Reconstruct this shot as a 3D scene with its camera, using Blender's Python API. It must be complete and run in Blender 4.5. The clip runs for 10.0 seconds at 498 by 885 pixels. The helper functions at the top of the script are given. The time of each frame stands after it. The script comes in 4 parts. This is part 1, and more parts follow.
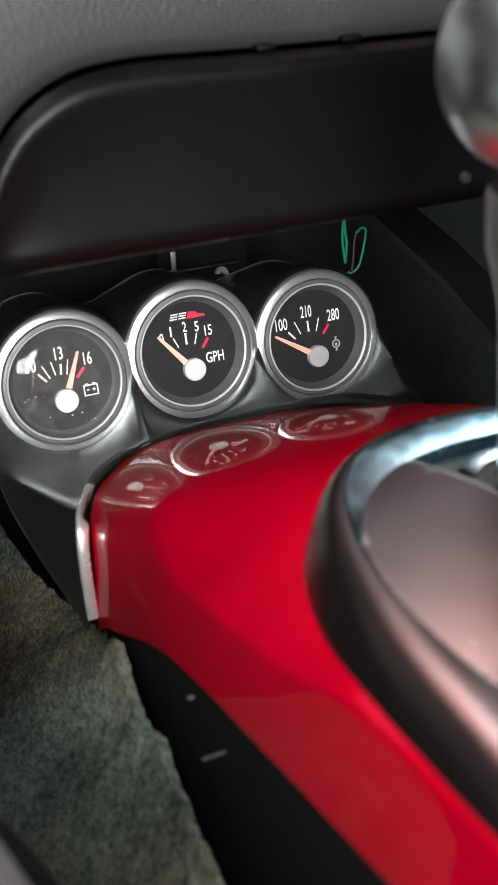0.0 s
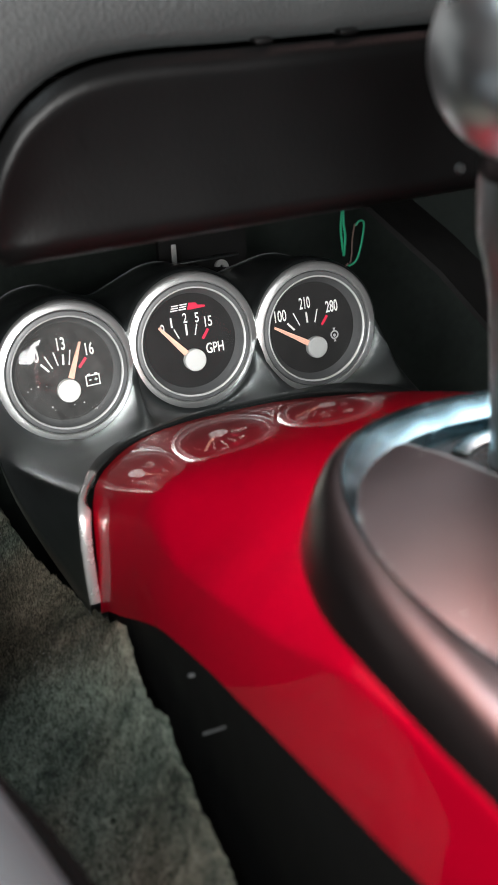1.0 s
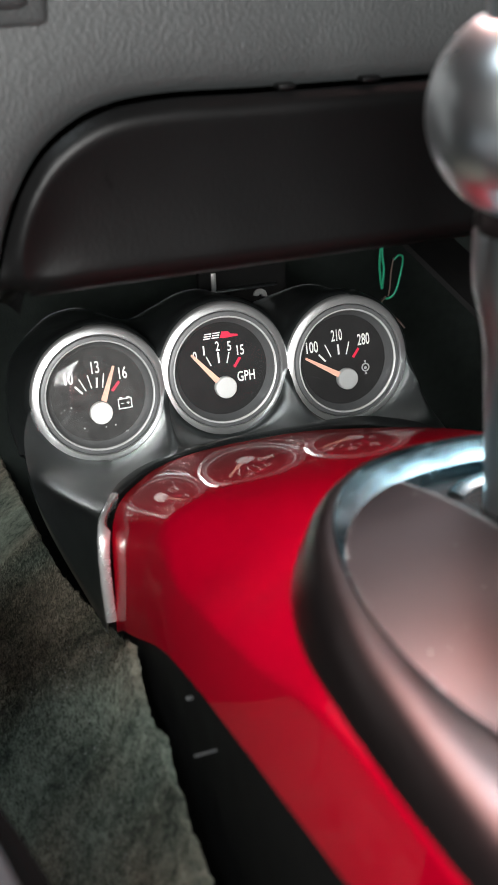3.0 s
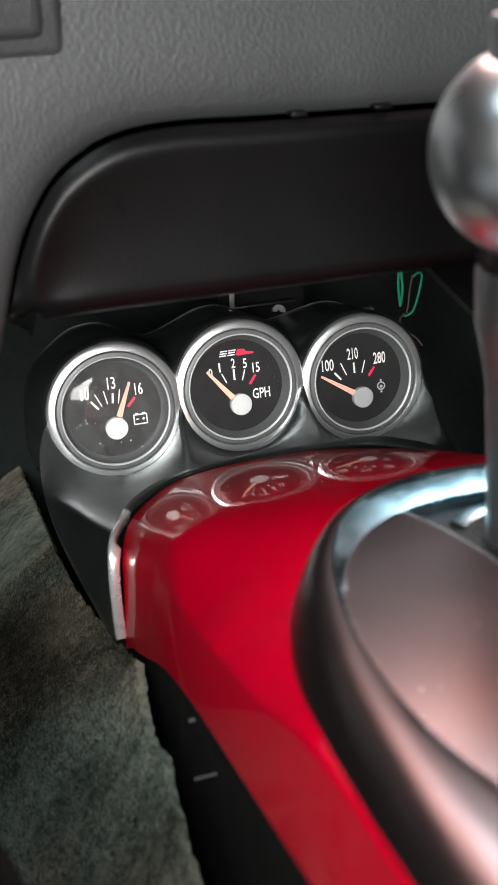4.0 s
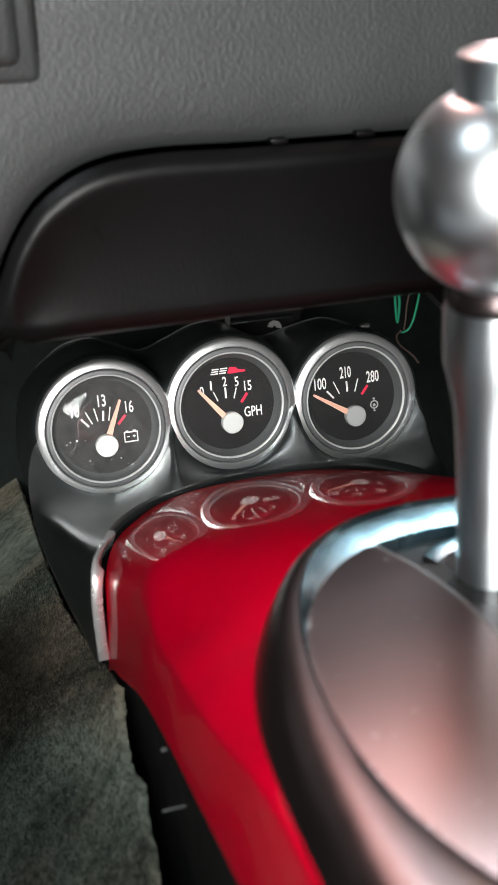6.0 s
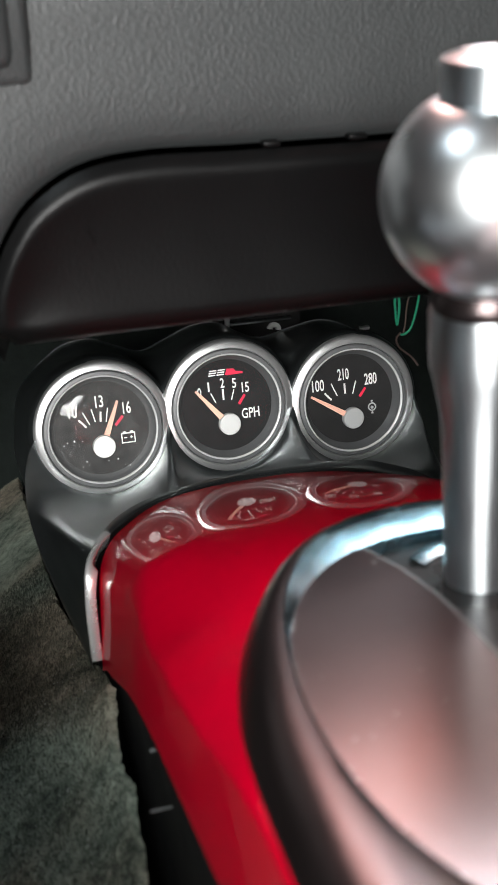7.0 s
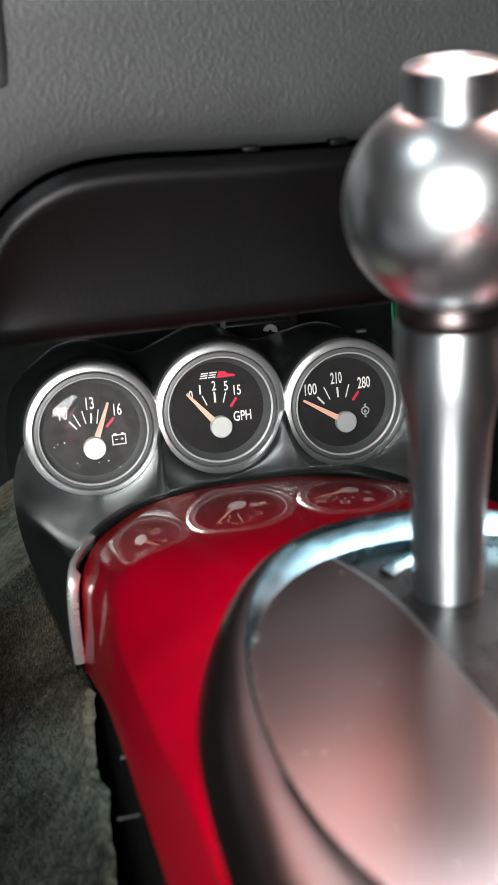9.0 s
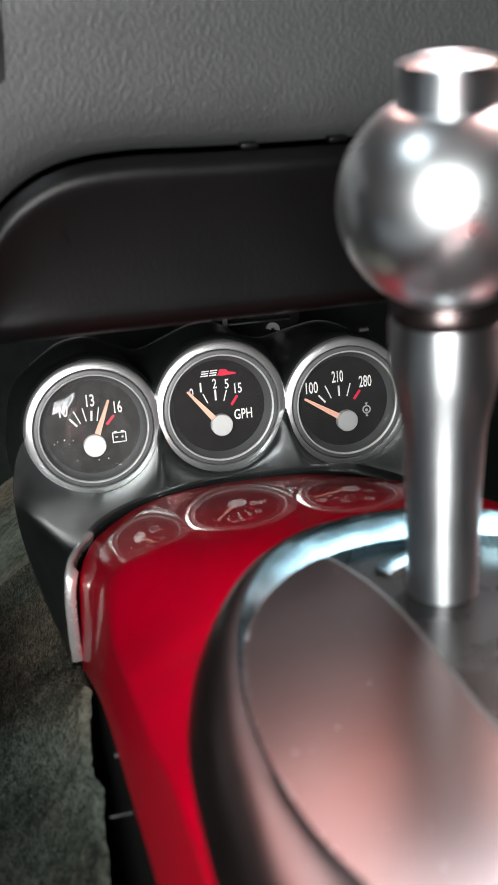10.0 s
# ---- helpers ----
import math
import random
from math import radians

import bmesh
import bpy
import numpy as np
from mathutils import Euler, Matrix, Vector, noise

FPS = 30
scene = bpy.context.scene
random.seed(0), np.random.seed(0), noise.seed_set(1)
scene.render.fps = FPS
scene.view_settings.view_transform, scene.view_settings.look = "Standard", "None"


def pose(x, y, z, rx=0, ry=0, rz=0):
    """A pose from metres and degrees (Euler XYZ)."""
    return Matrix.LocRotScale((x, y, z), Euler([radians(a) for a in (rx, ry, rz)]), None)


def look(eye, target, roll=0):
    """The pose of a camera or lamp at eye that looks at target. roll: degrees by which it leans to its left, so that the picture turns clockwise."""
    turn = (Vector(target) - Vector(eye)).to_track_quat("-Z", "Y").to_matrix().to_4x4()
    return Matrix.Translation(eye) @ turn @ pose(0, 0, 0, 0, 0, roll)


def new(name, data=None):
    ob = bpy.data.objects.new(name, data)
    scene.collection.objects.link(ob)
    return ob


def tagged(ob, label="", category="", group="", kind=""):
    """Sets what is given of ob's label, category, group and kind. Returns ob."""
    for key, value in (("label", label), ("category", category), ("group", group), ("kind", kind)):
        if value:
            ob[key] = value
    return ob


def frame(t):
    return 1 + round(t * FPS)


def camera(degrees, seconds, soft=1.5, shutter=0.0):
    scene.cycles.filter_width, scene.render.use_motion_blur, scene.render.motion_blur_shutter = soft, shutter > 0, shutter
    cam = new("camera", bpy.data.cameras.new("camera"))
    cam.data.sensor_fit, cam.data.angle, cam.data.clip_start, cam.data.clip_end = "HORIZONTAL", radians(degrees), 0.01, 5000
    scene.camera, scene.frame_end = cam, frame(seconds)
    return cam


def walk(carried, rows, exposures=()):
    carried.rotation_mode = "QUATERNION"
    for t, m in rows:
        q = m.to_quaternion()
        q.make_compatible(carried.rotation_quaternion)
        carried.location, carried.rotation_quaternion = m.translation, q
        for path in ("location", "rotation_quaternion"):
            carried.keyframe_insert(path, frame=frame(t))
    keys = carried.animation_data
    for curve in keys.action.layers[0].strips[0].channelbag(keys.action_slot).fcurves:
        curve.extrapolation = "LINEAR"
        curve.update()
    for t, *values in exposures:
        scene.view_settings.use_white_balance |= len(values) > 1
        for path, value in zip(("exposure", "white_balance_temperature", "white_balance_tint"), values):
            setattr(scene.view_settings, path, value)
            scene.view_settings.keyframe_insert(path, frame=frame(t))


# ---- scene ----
cam = camera(25.0, 10.0, soft=1.1)
PATH = [
    (0, (0.018, 0.015, 0.609), (0.692, 1.647, -0.331), -2.4),
    (0.5, (0.015, 0.01, 0.61), (0.687, 1.642, -0.331), -2.4),
    (1, (0.015, 0.006, 0.609), (0.686, 1.637, -0.334), -2.5),
    (1.5, (0.016, 0.001, 0.61), (0.669, 1.645, -0.324), -2.3),
    (2, (0.019, -0.003, 0.611), (0.635, 1.663, -0.309), -2.2),
    (2.5, (0.024, -0.006, 0.614), (0.622, 1.67, -0.299), -2.0),
    (4, (0.036, -0.01, 0.625), (0.567, 1.694, -0.277), -1.6),
    (4.5, (0.039, -0.008, 0.629), (0.561, 1.699, -0.273), -1.6),
    (5, (0.044, -0.008, 0.629), (0.56, 1.701, -0.272), -1.4),
    (5.5, (0.048, -0.008, 0.631), (0.558, 1.703, -0.27), -1.4),
    (7, (0.057, -0.011, 0.633), (0.544, 1.708, -0.266), -1.4),
    (7.5, (0.061, -0.011, 0.633), (0.542, 1.709, -0.267), -1.2),
    (8, (0.066, -0.011, 0.633), (0.535, 1.712, -0.267), -1.4),
    (8.5, (0.07, -0.011, 0.634), (0.532, 1.713, -0.268), -1.3),
    (9, (0.072, -0.012, 0.635), (0.526, 1.714, -0.269), -1.3),
    (9.5, (0.073, -0.012, 0.634), (0.521, 1.715, -0.271), -1.2),
    (10, (0.076, -0.012, 0.634), (0.516, 1.716, -0.271), -1.2),
]
walk(cam, [(t, look(eye, target, roll)) for t, eye, target, roll in PATH],
     exposures=[(0.0, 0.18), (2.5, 0.16), (5.5, 0.07), (7.5, 0.0), (9.0, -0.09), (10.0, -0.09)])

# a small fixed aperture: the gear knob, close to the lens, is slightly out of focus
cam.data.dof.use_dof, cam.data.dof.focus_distance, cam.data.dof.aperture_fstop = True, 0.60, 21.0

# ---- world and lights ----
world = bpy.data.worlds.new("world")
scene.world = world
world.use_nodes = True
wn = world.node_tree.nodes
sky = wn.new("ShaderNodeTexSky")
sky.sky_type, sky.sun_disc = "NISHITA", False
sky.sun_elevation, sky.sun_rotation = radians(40), radians(200)
wn["Background"].inputs[1].default_value = 0.1
world.node_tree.links.new(sky.outputs[0], wn["Background"].inputs[0])


def area_lamp(name, eye, target, w, h, power, colour):
    data = bpy.data.lights.new(name, "AREA")
    data.shape, data.size, data.size_y, data.energy, data.color = "RECTANGLE", w, h, power, colour
    ob = new(name, data)
    ob.matrix_world = look(eye, target)
    return ob


LAMPS = [
    ("rear_window_light", (-0.55, -1.45, 1.22), (0.2, 0.4, 0.42), 1.05, 0.95, 98, (1.0, 1.0, 0.98)),
    ("windscreen_light", (0.82, 1.12, 1.82), (0.2, 0.2, 0.45), 1.7, 1.05, 62, (1.0, 0.57, 0.515)),
    # cool overhead lamp added to brighten the crescent ring; no source known there
    ("roof_window_light", (0.60, 0.95, 1.6), (0.17, 0.25, 0.45), 0.5, 0.42, 24, (0.66, 0.92, 1.0)),
    ("driver_window_light", (-0.5, 0.22, 1.6), (0.15, 0.25, 0.5), 0.24, 0.24, 2.8, (0.82, 0.94, 1.0)),
]
# small warm lamp added for a yellow highlight; its source is unseen
LAMPS.append(("inspection_lamp", (1.10, 1.30, 1.46), (0.2, 0.2, 0.45), 0.12, 0.12, 3, (1.0, 0.84, 0.58)))
for row in LAMPS:
    area_lamp(*row)


# ---- materials ----
def material(name, colour, rough=0.5, metal=0.0, vary=0.12, scale=60.0, bump=0.0, bump_scale=400.0, coat=0.0,
             coat_rough=0.03, spec=0.5, rough_vary=0.08, detail=6.0, kind="noise"):
    """A procedural surface: base colour with stains at two scales, uneven gloss and fine relief."""
    m = bpy.data.materials.new(name)
    m.use_nodes = True
    nt = m.node_tree
    b = nt.nodes["Principled BSDF"]
    tc = nt.nodes.new("ShaderNodeTexCoord")
    n1, n2 = nt.nodes.new("ShaderNodeTexNoise"), nt.nodes.new("ShaderNodeTexNoise")
    n1.inputs["Scale"].default_value, n1.inputs["Detail"].default_value = scale, detail
    n2.inputs["Scale"].default_value, n2.inputs["Detail"].default_value = scale * 9, 3
    mix = nt.nodes.new("ShaderNodeMath")
    mix.operation = "MULTIPLY_ADD"
    mix.inputs[1].default_value = 0.5
    ramp = nt.nodes.new("ShaderNodeMapRange")
    ramp.inputs["From Min"].default_value, ramp.inputs["From Max"].default_value = 0.45, 1.05
    ramp.inputs["To Min"].default_value, ramp.inputs["To Max"].default_value = 1 - vary, 1 + vary
    hue = nt.nodes.new("ShaderNodeHueSaturation")
    hue.inputs["Color"].default_value = (*colour, 1)
    for n in (n1, n2):
        nt.links.new(tc.outputs["Object"], n.inputs["Vector"])
    nt.links.new(n2.outputs["Fac"], mix.inputs[0])
    nt.links.new(n1.outputs["Fac"], mix.inputs[2])
    nt.links.new(mix.outputs[0], ramp.inputs["Value"])
    nt.links.new(ramp.outputs[0], hue.inputs["Value"])
    nt.links.new(hue.outputs[0], b.inputs["Base Color"])
    rr = nt.nodes.new("ShaderNodeMapRange")
    rr.inputs["From Min"].default_value, rr.inputs["From Max"].default_value = 0.3, 0.7
    rr.inputs["To Min"].default_value, rr.inputs["To Max"].default_value = max(0.0, rough - rough_vary), min(1.0, rough + rough_vary)
    nt.links.new(n1.outputs["Fac"], rr.inputs["Value"])
    nt.links.new(rr.outputs[0], b.inputs["Roughness"])
    b.inputs["Metallic"].default_value = metal
    b.inputs["Specular IOR Level"].default_value = spec
    b.inputs["Coat Weight"].default_value, b.inputs["Coat Roughness"].default_value = coat, coat_rough
    if bump:
        bn = nt.nodes.new("ShaderNodeBump")
        bn.inputs["Strength"].default_value = bump
        bn.inputs["Distance"].default_value = 0.0006
        if kind == "grain":
            v = nt.nodes.new("ShaderNodeTexVoronoi")
            v.feature = "SMOOTH_F1"
            v.inputs["Scale"].default_value = bump_scale
            warp = nt.nodes.new("ShaderNodeVectorMath")
            warp.operation = "MULTIPLY_ADD"
            warp.inputs[1].default_value = (0.004, 0.004, 0.004)
            nt.links.new(n2.outputs["Color"], warp.inputs[0])
            nt.links.new(tc.outputs["Object"], warp.inputs[2])
            # the grain runs a little longer up and down than across
            long = nt.nodes.new("ShaderNodeVectorMath")
            long.operation = "MULTIPLY"
            long.inputs[1].default_value = (1.25, 1.0, 0.7)
            nt.links.new(warp.outputs[0], long.inputs[0])
            nt.links.new(long.outputs[0], v.inputs["Vector"])
            nt.links.new(v.outputs["Distance"], bn.inputs["Height"])
        else:
            v = nt.nodes.new("ShaderNodeTexNoise")
            v.inputs["Scale"].default_value, v.inputs["Detail"].default_value = bump_scale, 4
            nt.links.new(tc.outputs["Object"], v.inputs["Vector"])
            nt.links.new(v.outputs["Fac"], bn.inputs["Height"])
        nt.links.new(bn.outputs["Normal"], b.inputs["Normal"])
    return m


M = {}
M["dash"] = material("grained_dash_vinyl", (0.0235, 0.0255, 0.026), 0.5, vary=0.1, scale=12, bump=0.36, bump_scale=860, kind="grain")
M["pad"] = material("black_soft_pad", (0.0032, 0.0032, 0.0033), 0.40, spec=0.16, vary=0.12, scale=14, bump=0.12, bump_scale=700, kind="grain")
M["black"] = material("matte_black_plastic", (0.005, 0.005, 0.005), 0.7, spec=0.15, vary=0.2, scale=30, bump=0.1, bump_scale=900)
M["pod"] = material("satin_charcoal_paint", (0.105, 0.117, 0.119), 0.31, metal=0.9, vary=0.05, scale=40, rough_vary=0.03)
M["red"] = material("candy_red_paint", (0.62, 0.0003, 0.022), 0.46, metal=0.5, spec=0.08, vary=0.05, scale=25, coat=0.52, coat_rough=0.012, rough_vary=0.03)
M["red"].node_tree.nodes["Principled BSDF"].inputs["Specular Tint"].default_value = (0.5, 0.002, 0.06, 1)
M["rim"] = material("satin_black_console_rim", (0.082, 0.065, 0.065), 0.30, metal=0.96, vary=0.08, scale=30, bump=0.03, bump_scale=1200, rough_vary=0.02)
M["plate"] = material("brown_black_console_plate", (0.120, 0.093, 0.093), 0.30, metal=0.96, vary=0.06, scale=25, bump=0.02, bump_scale=1400, rough_vary=0.02)
M["channel"] = material("satin_black_channel", (0.020, 0.020, 0.020), 0.28, vary=0.15, scale=40, spec=0.5, bump=0.03, bump_scale=1200)
# the blue tint paints in the cool light this metal reflects
M["alu"] = material("satin_aluminium", (0.28, 0.45, 0.51), 0.24, metal=1.0, vary=0.06, scale=60, bump=0.03, bump_scale=1500)
def turned_metal(name, colour, rough, streak):
    """Lathe-turned metal: fine grooves round the z axis draw its highlights out lengthwise."""
    m = material(name, colour, rough, metal=1.0, vary=0.05, scale=40, rough_vary=0.04)
    nt = m.node_tree
    tg = nt.nodes.new("ShaderNodeTangent")
    tg.direction_type, tg.axis = "RADIAL", "Z"
    b = nt.nodes["Principled BSDF"]
    b.inputs["Anisotropic"].default_value = streak
    b.inputs["Anisotropic Rotation"].default_value = 0.25
    nt.links.new(tg.outputs[0], b.inputs["Tangent"])
    return m


M["turned"] = turned_metal("turned_aluminium", (0.54, 0.57, 0.59), 0.42, 0.85)
M["chrome"] = material("polished_aluminium", (0.78, 0.81, 0.83), 0.3, metal=1.0, vary=0.04, scale=40, rough_vary=0.05)
M["ring"] = material("bright_ring", (0.62, 0.63, 0.63), 0.35, metal=0.15, vary=0.03)
M["bezel"] = material("dark_grey_bezel", (0.15, 0.155, 0.158), 0.45, metal=0.45, vary=0.08, scale=90, bump=0.03, bump_scale=2500)
# brighter copy of the pod's paint, holding the lips' highlight
M["lip"] = material("pod_lip_highlight", (0.88, 0.89, 0.89), 0.31, metal=0.90, vary=0.04, scale=70, rough_vary=0.02)
M["flange"] = material("lit_silver_edge", (0.93, 0.94, 0.94), 0.26, metal=0.7, vary=0.05, scale=90, rough_vary=0.03)
M["face"] = material("matte_black_dial", (0.025, 0.0246, 0.025), 0.75, spec=0.06, vary=0.15, scale=120)
M["white"] = material("white_dial_print", (0.85, 0.85, 0.82), 0.5, vary=0.03)
M["redprint"] = material("red_dial_print", (0.75, 0.02, 0.07), 0.5, vary=0.05)
M["needle"] = material("salmon_needle", (0.9, 0.5, 0.38), 0.5, vary=0.06)
M["hub_white"] = material("white_hub", (0.84, 0.84, 0.82), 0.4, vary=0.03)
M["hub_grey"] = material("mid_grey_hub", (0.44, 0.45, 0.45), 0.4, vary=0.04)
M["hub"] = material("pale_grey_hub", (0.62, 0.63, 0.62), 0.4, vary=0.04)
def carpet_material(name, dark, light, island=False):
    m = bpy.data.materials.new(name)
    m.use_nodes = True
    nt = m.node_tree
    b = nt.nodes["Principled BSDF"]
    tc = nt.nodes.new("ShaderNodeTexCoord")
    big, mid, fine = (nt.nodes.new("ShaderNodeTexNoise") for _ in range(3))
    for n, sc, de in ((big, 26, 4), (mid, 210, 5), (fine, 1300, 3)):
        n.inputs["Scale"].default_value, n.inputs["Detail"].default_value = sc, de
        nt.links.new(tc.outputs["Object"], n.inputs["Vector"])
    a1, a2 = nt.nodes.new("ShaderNodeMath"), nt.nodes.new("ShaderNodeMath")
    a1.operation = a2.operation = "MULTIPLY_ADD"
    a1.inputs[1].default_value, a2.inputs[1].default_value = 0.8, 0.9
    nt.links.new(mid.outputs["Fac"], a1.inputs[0])
    nt.links.new(big.outputs["Fac"], a1.inputs[2])
    nt.links.new(fine.outputs["Fac"], a2.inputs[0])
    nt.links.new(a1.outputs[0], a2.inputs[2])
    ramp = nt.nodes.new("ShaderNodeMapRange")
    ramp.inputs["From Min"].default_value, ramp.inputs["From Max"].default_value = 1.0, 1.70
    nt.links.new(a2.outputs[0], ramp.inputs["Value"])
    mix = nt.nodes.new("ShaderNodeMix")
    mix.data_type = "RGBA"
    mix.inputs[6].default_value, mix.inputs[7].default_value = (*dark, 1), (*light, 1)
    nt.links.new(ramp.outputs[0], mix.inputs[0])
    # the pile is greener in places, browner in others
    tint, tn, tr2 = nt.nodes.new("ShaderNodeMix"), nt.nodes.new("ShaderNodeTexNoise"), nt.nodes.new("ShaderNodeMapRange")
    tint.data_type, tint.blend_type = "RGBA", "MULTIPLY"
    tn.inputs["Scale"].default_value, tn.inputs["Detail"].default_value = 11, 2
    tr2.inputs["From Min"].default_value, tr2.inputs["From Max"].default_value = 0.4, 0.6
    tcol = nt.nodes.new("ShaderNodeMix")
    tcol.data_type = "RGBA"
    tcol.inputs[6].default_value, tcol.inputs[7].default_value = (0.90, 1.03, 0.97, 1), (1.17, 1.01, 0.90, 1)
    tint.inputs[0].default_value = 1.0
    nt.links.new(tc.outputs["Object"], tn.inputs["Vector"])
    nt.links.new(tn.outputs["Fac"], tr2.inputs["Value"])
    nt.links.new(tr2.outputs[0], tcol.inputs[0])
    nt.links.new(mix.outputs[2], tint.inputs[6])
    nt.links.new(tcol.outputs[2], tint.inputs[7])
    out = tint.outputs[2]
    if island:
        geo, hs, mr = nt.nodes.new("ShaderNodeNewGeometry"), nt.nodes.new("ShaderNodeHueSaturation"), nt.nodes.new("ShaderNodeMapRange")
        mr.inputs["To Min"].default_value, mr.inputs["To Max"].default_value = 0.5, 1.4
        nt.links.new(geo.outputs["Random Per Island"], mr.inputs["Value"])
        nt.links.new(mr.outputs[0], hs.inputs["Value"])
        nt.links.new(out, hs.inputs["Color"])
        out = hs.outputs[0]
    nt.links.new(out, b.inputs["Base Color"])
    b.inputs["Roughness"].default_value, b.inputs["Specular IOR Level"].default_value = 0.95, 0.1
    bn = nt.nodes.new("ShaderNodeBump")
    bn.inputs["Strength"].default_value, bn.inputs["Distance"].default_value = 1.0, 0.0008
    nt.links.new(fine.outputs["Fac"], bn.inputs["Height"])
    nt.links.new(bn.outputs["Normal"], b.inputs["Normal"])
    return m


M["carpet"] = carpet_material("grey_green_carpet", (0.047, 0.060, 0.053), (0.48, 0.48, 0.42))
M["fibre"] = carpet_material("carpet_fibre", (0.030, 0.038, 0.033), (0.20, 0.204, 0.178), True)
M["seat"] = material("grey_leather", (0.050, 0.062, 0.068), 0.6, spec=0.2, vary=0.08, scale=20, bump=0.3, bump_scale=500, kind="grain")
M["felt"] = material("black_felt", (0.003, 0.0032, 0.0032), 0.95, spec=0.03, vary=0.2, scale=60)
# carpet tone darkened to hold the shade under the dashboard
M["lining"] = material("shaded_carpet_lining", (0.017, 0.021, 0.0195), 0.95, spec=0.05, vary=0.3, scale=18, bump=0.4, bump_scale=700)
M["wire_green"] = material("green_wire", (0.02, 0.3, 0.16), 0.4, vary=0.1)
M["wire_dark"] = material("brown_wire", (0.12, 0.08, 0.07), 0.5, vary=0.1)
M["steel"] = material("zinc_bracket", (0.5, 0.51, 0.5), 0.4, metal=0.7, vary=0.15, scale=200)
M["wall"] = material("painted_wall", (0.055, 0.055, 0.055), 0.85, vary=0.08, scale=3)
M["concrete"] = material("concrete_floor", (0.24, 0.23, 0.22), 0.8, vary=0.2, scale=4)


def glass_material(name, dust):
    m = bpy.data.materials.new(name)
    m.use_nodes = True
    nt = m.node_tree
    nt.nodes.clear()
    out, mx = nt.nodes.new("ShaderNodeOutputMaterial"), nt.nodes.new("ShaderNodeMixShader")
    tr, gl, fr = nt.nodes.new("ShaderNodeBsdfTransparent"), nt.nodes.new("ShaderNodeBsdfGlossy"), nt.nodes.new("ShaderNodeFresnel")
    fr.inputs["IOR"].default_value = 1.45 if dust else 1.34
    gl.inputs["Roughness"].default_value = 0.03
    nt.links.new(fr.outputs[0], mx.inputs[0])
    nt.links.new(tr.outputs[0], mx.inputs[1])
    nt.links.new(gl.outputs[0], mx.inputs[2])
    if dust:
        # a smeared film of dust
        tc, no, mr = nt.nodes.new("ShaderNodeTexCoord"), nt.nodes.new("ShaderNodeTexNoise"), nt.nodes.new("ShaderNodeMapRange")
        df, mx2 = nt.nodes.new("ShaderNodeBsdfDiffuse"), nt.nodes.new("ShaderNodeMixShader")
        no.inputs["Scale"].default_value, no.inputs["Detail"].default_value, no.inputs["Distortion"].default_value = 110, 7, 1.2
        mr.inputs["From Min"].default_value, mr.inputs["From Max"].default_value = 0.3, 0.75
        mr.inputs["To Min"].default_value, mr.inputs["To Max"].default_value = dust * 0.25, dust
        df.inputs["Color"].default_value = (0.6, 0.6, 0.58, 1)
        nt.links.new(tc.outputs["Object"], no.inputs["Vector"])
        nt.links.new(no.outputs["Fac"], mr.inputs["Value"])
        nt.links.new(mr.outputs[0], mx2.inputs[0])
        nt.links.new(mx.outputs[0], mx2.inputs[1])
        nt.links.new(df.outputs[0], mx2.inputs[2])
        mx = mx2
    nt.links.new(mx.outputs[0], out.inputs[0])
    return m


M["glass"] = glass_material("clear_gauge_glass", 0.0)
M["dusty_glass"] = glass_material("dusty_gauge_glass", 0.11)


# ---- builders ----
def finish(name, bm, mat, smooth=True, angle=40):
    bmesh.ops.recalc_face_normals(bm, faces=bm.faces[:])
    me = bpy.data.meshes.new(name)
    if smooth:
        for f in bm.faces:
            f.smooth = True
        for e in bm.edges:
            if len(e.link_faces) == 2 and e.calc_face_angle(0) > radians(angle):
                e.smooth = False
    bm.to_mesh(me)
    bm.free()
    me.materials.append(M[mat])
    return me


def part(name, bm, mat, parent=None, label="", at=None, smooth=True, angle=40):
    ob = new(name, finish(name, bm, mat, smooth, angle))
    if parent is not None:
        ob.parent = parent
    if at is not None:
        ob.matrix_basis = at
    if label:
        ob["label"] = label
    return ob


def thing(name, label, category, group="", kind="", at=None):
    ob = new(name)
    ob.empty_display_size = 0.02
    if at is not None:
        ob.matrix_basis = at
    return tagged(ob, label, category, group, kind)


def lathe(profile, segs=96, closed=False, a0=0.0, a1=2 * math.pi):
    """Turns (radius, height) points round the z axis."""
    bm = bmesh.new()
    full = abs(a1 - a0 - 2 * math.pi) < 1e-6
    n = segs if full else segs + 1
    rings = []
    for k in range(n):
        a = a0 + (a1 - a0) * k / segs
        rings.append([bm.verts.new((r * math.cos(a), r * math.sin(a), h)) for r, h in profile])
    m = len(profile)
    for k in range(segs):
        p, q = rings[k], rings[(k + 1) % n]
        for j in range(m if closed else m - 1):
            i2 = (j + 1) % m
            vs = [p[j], q[j], q[i2], p[i2]]
            try:
                bm.faces.new(vs)
            except ValueError:
                pass
    bmesh.ops.remove_doubles(bm, verts=bm.verts[:], dist=1e-6)
    return bm


def sheet(rows, thick=0.0, wrap=False):
    """A quad surface through rows of points; thick gives it a back."""
    bm = bmesh.new()
    vs = [[bm.verts.new(p) for p in r] for r in rows]
    for a, b in zip(vs, vs[1:]):
        n = len(a)
        for j in range(n if wrap else n - 1):
            bm.faces.new((a[j], b[j], b[(j + 1) % n], a[(j + 1) % n]))
    bmesh.ops.recalc_face_normals(bm, faces=bm.faces[:])
    if thick:
        bmesh.ops.solidify(bm, geom=bm.faces[:], thickness=thick)
    return bm


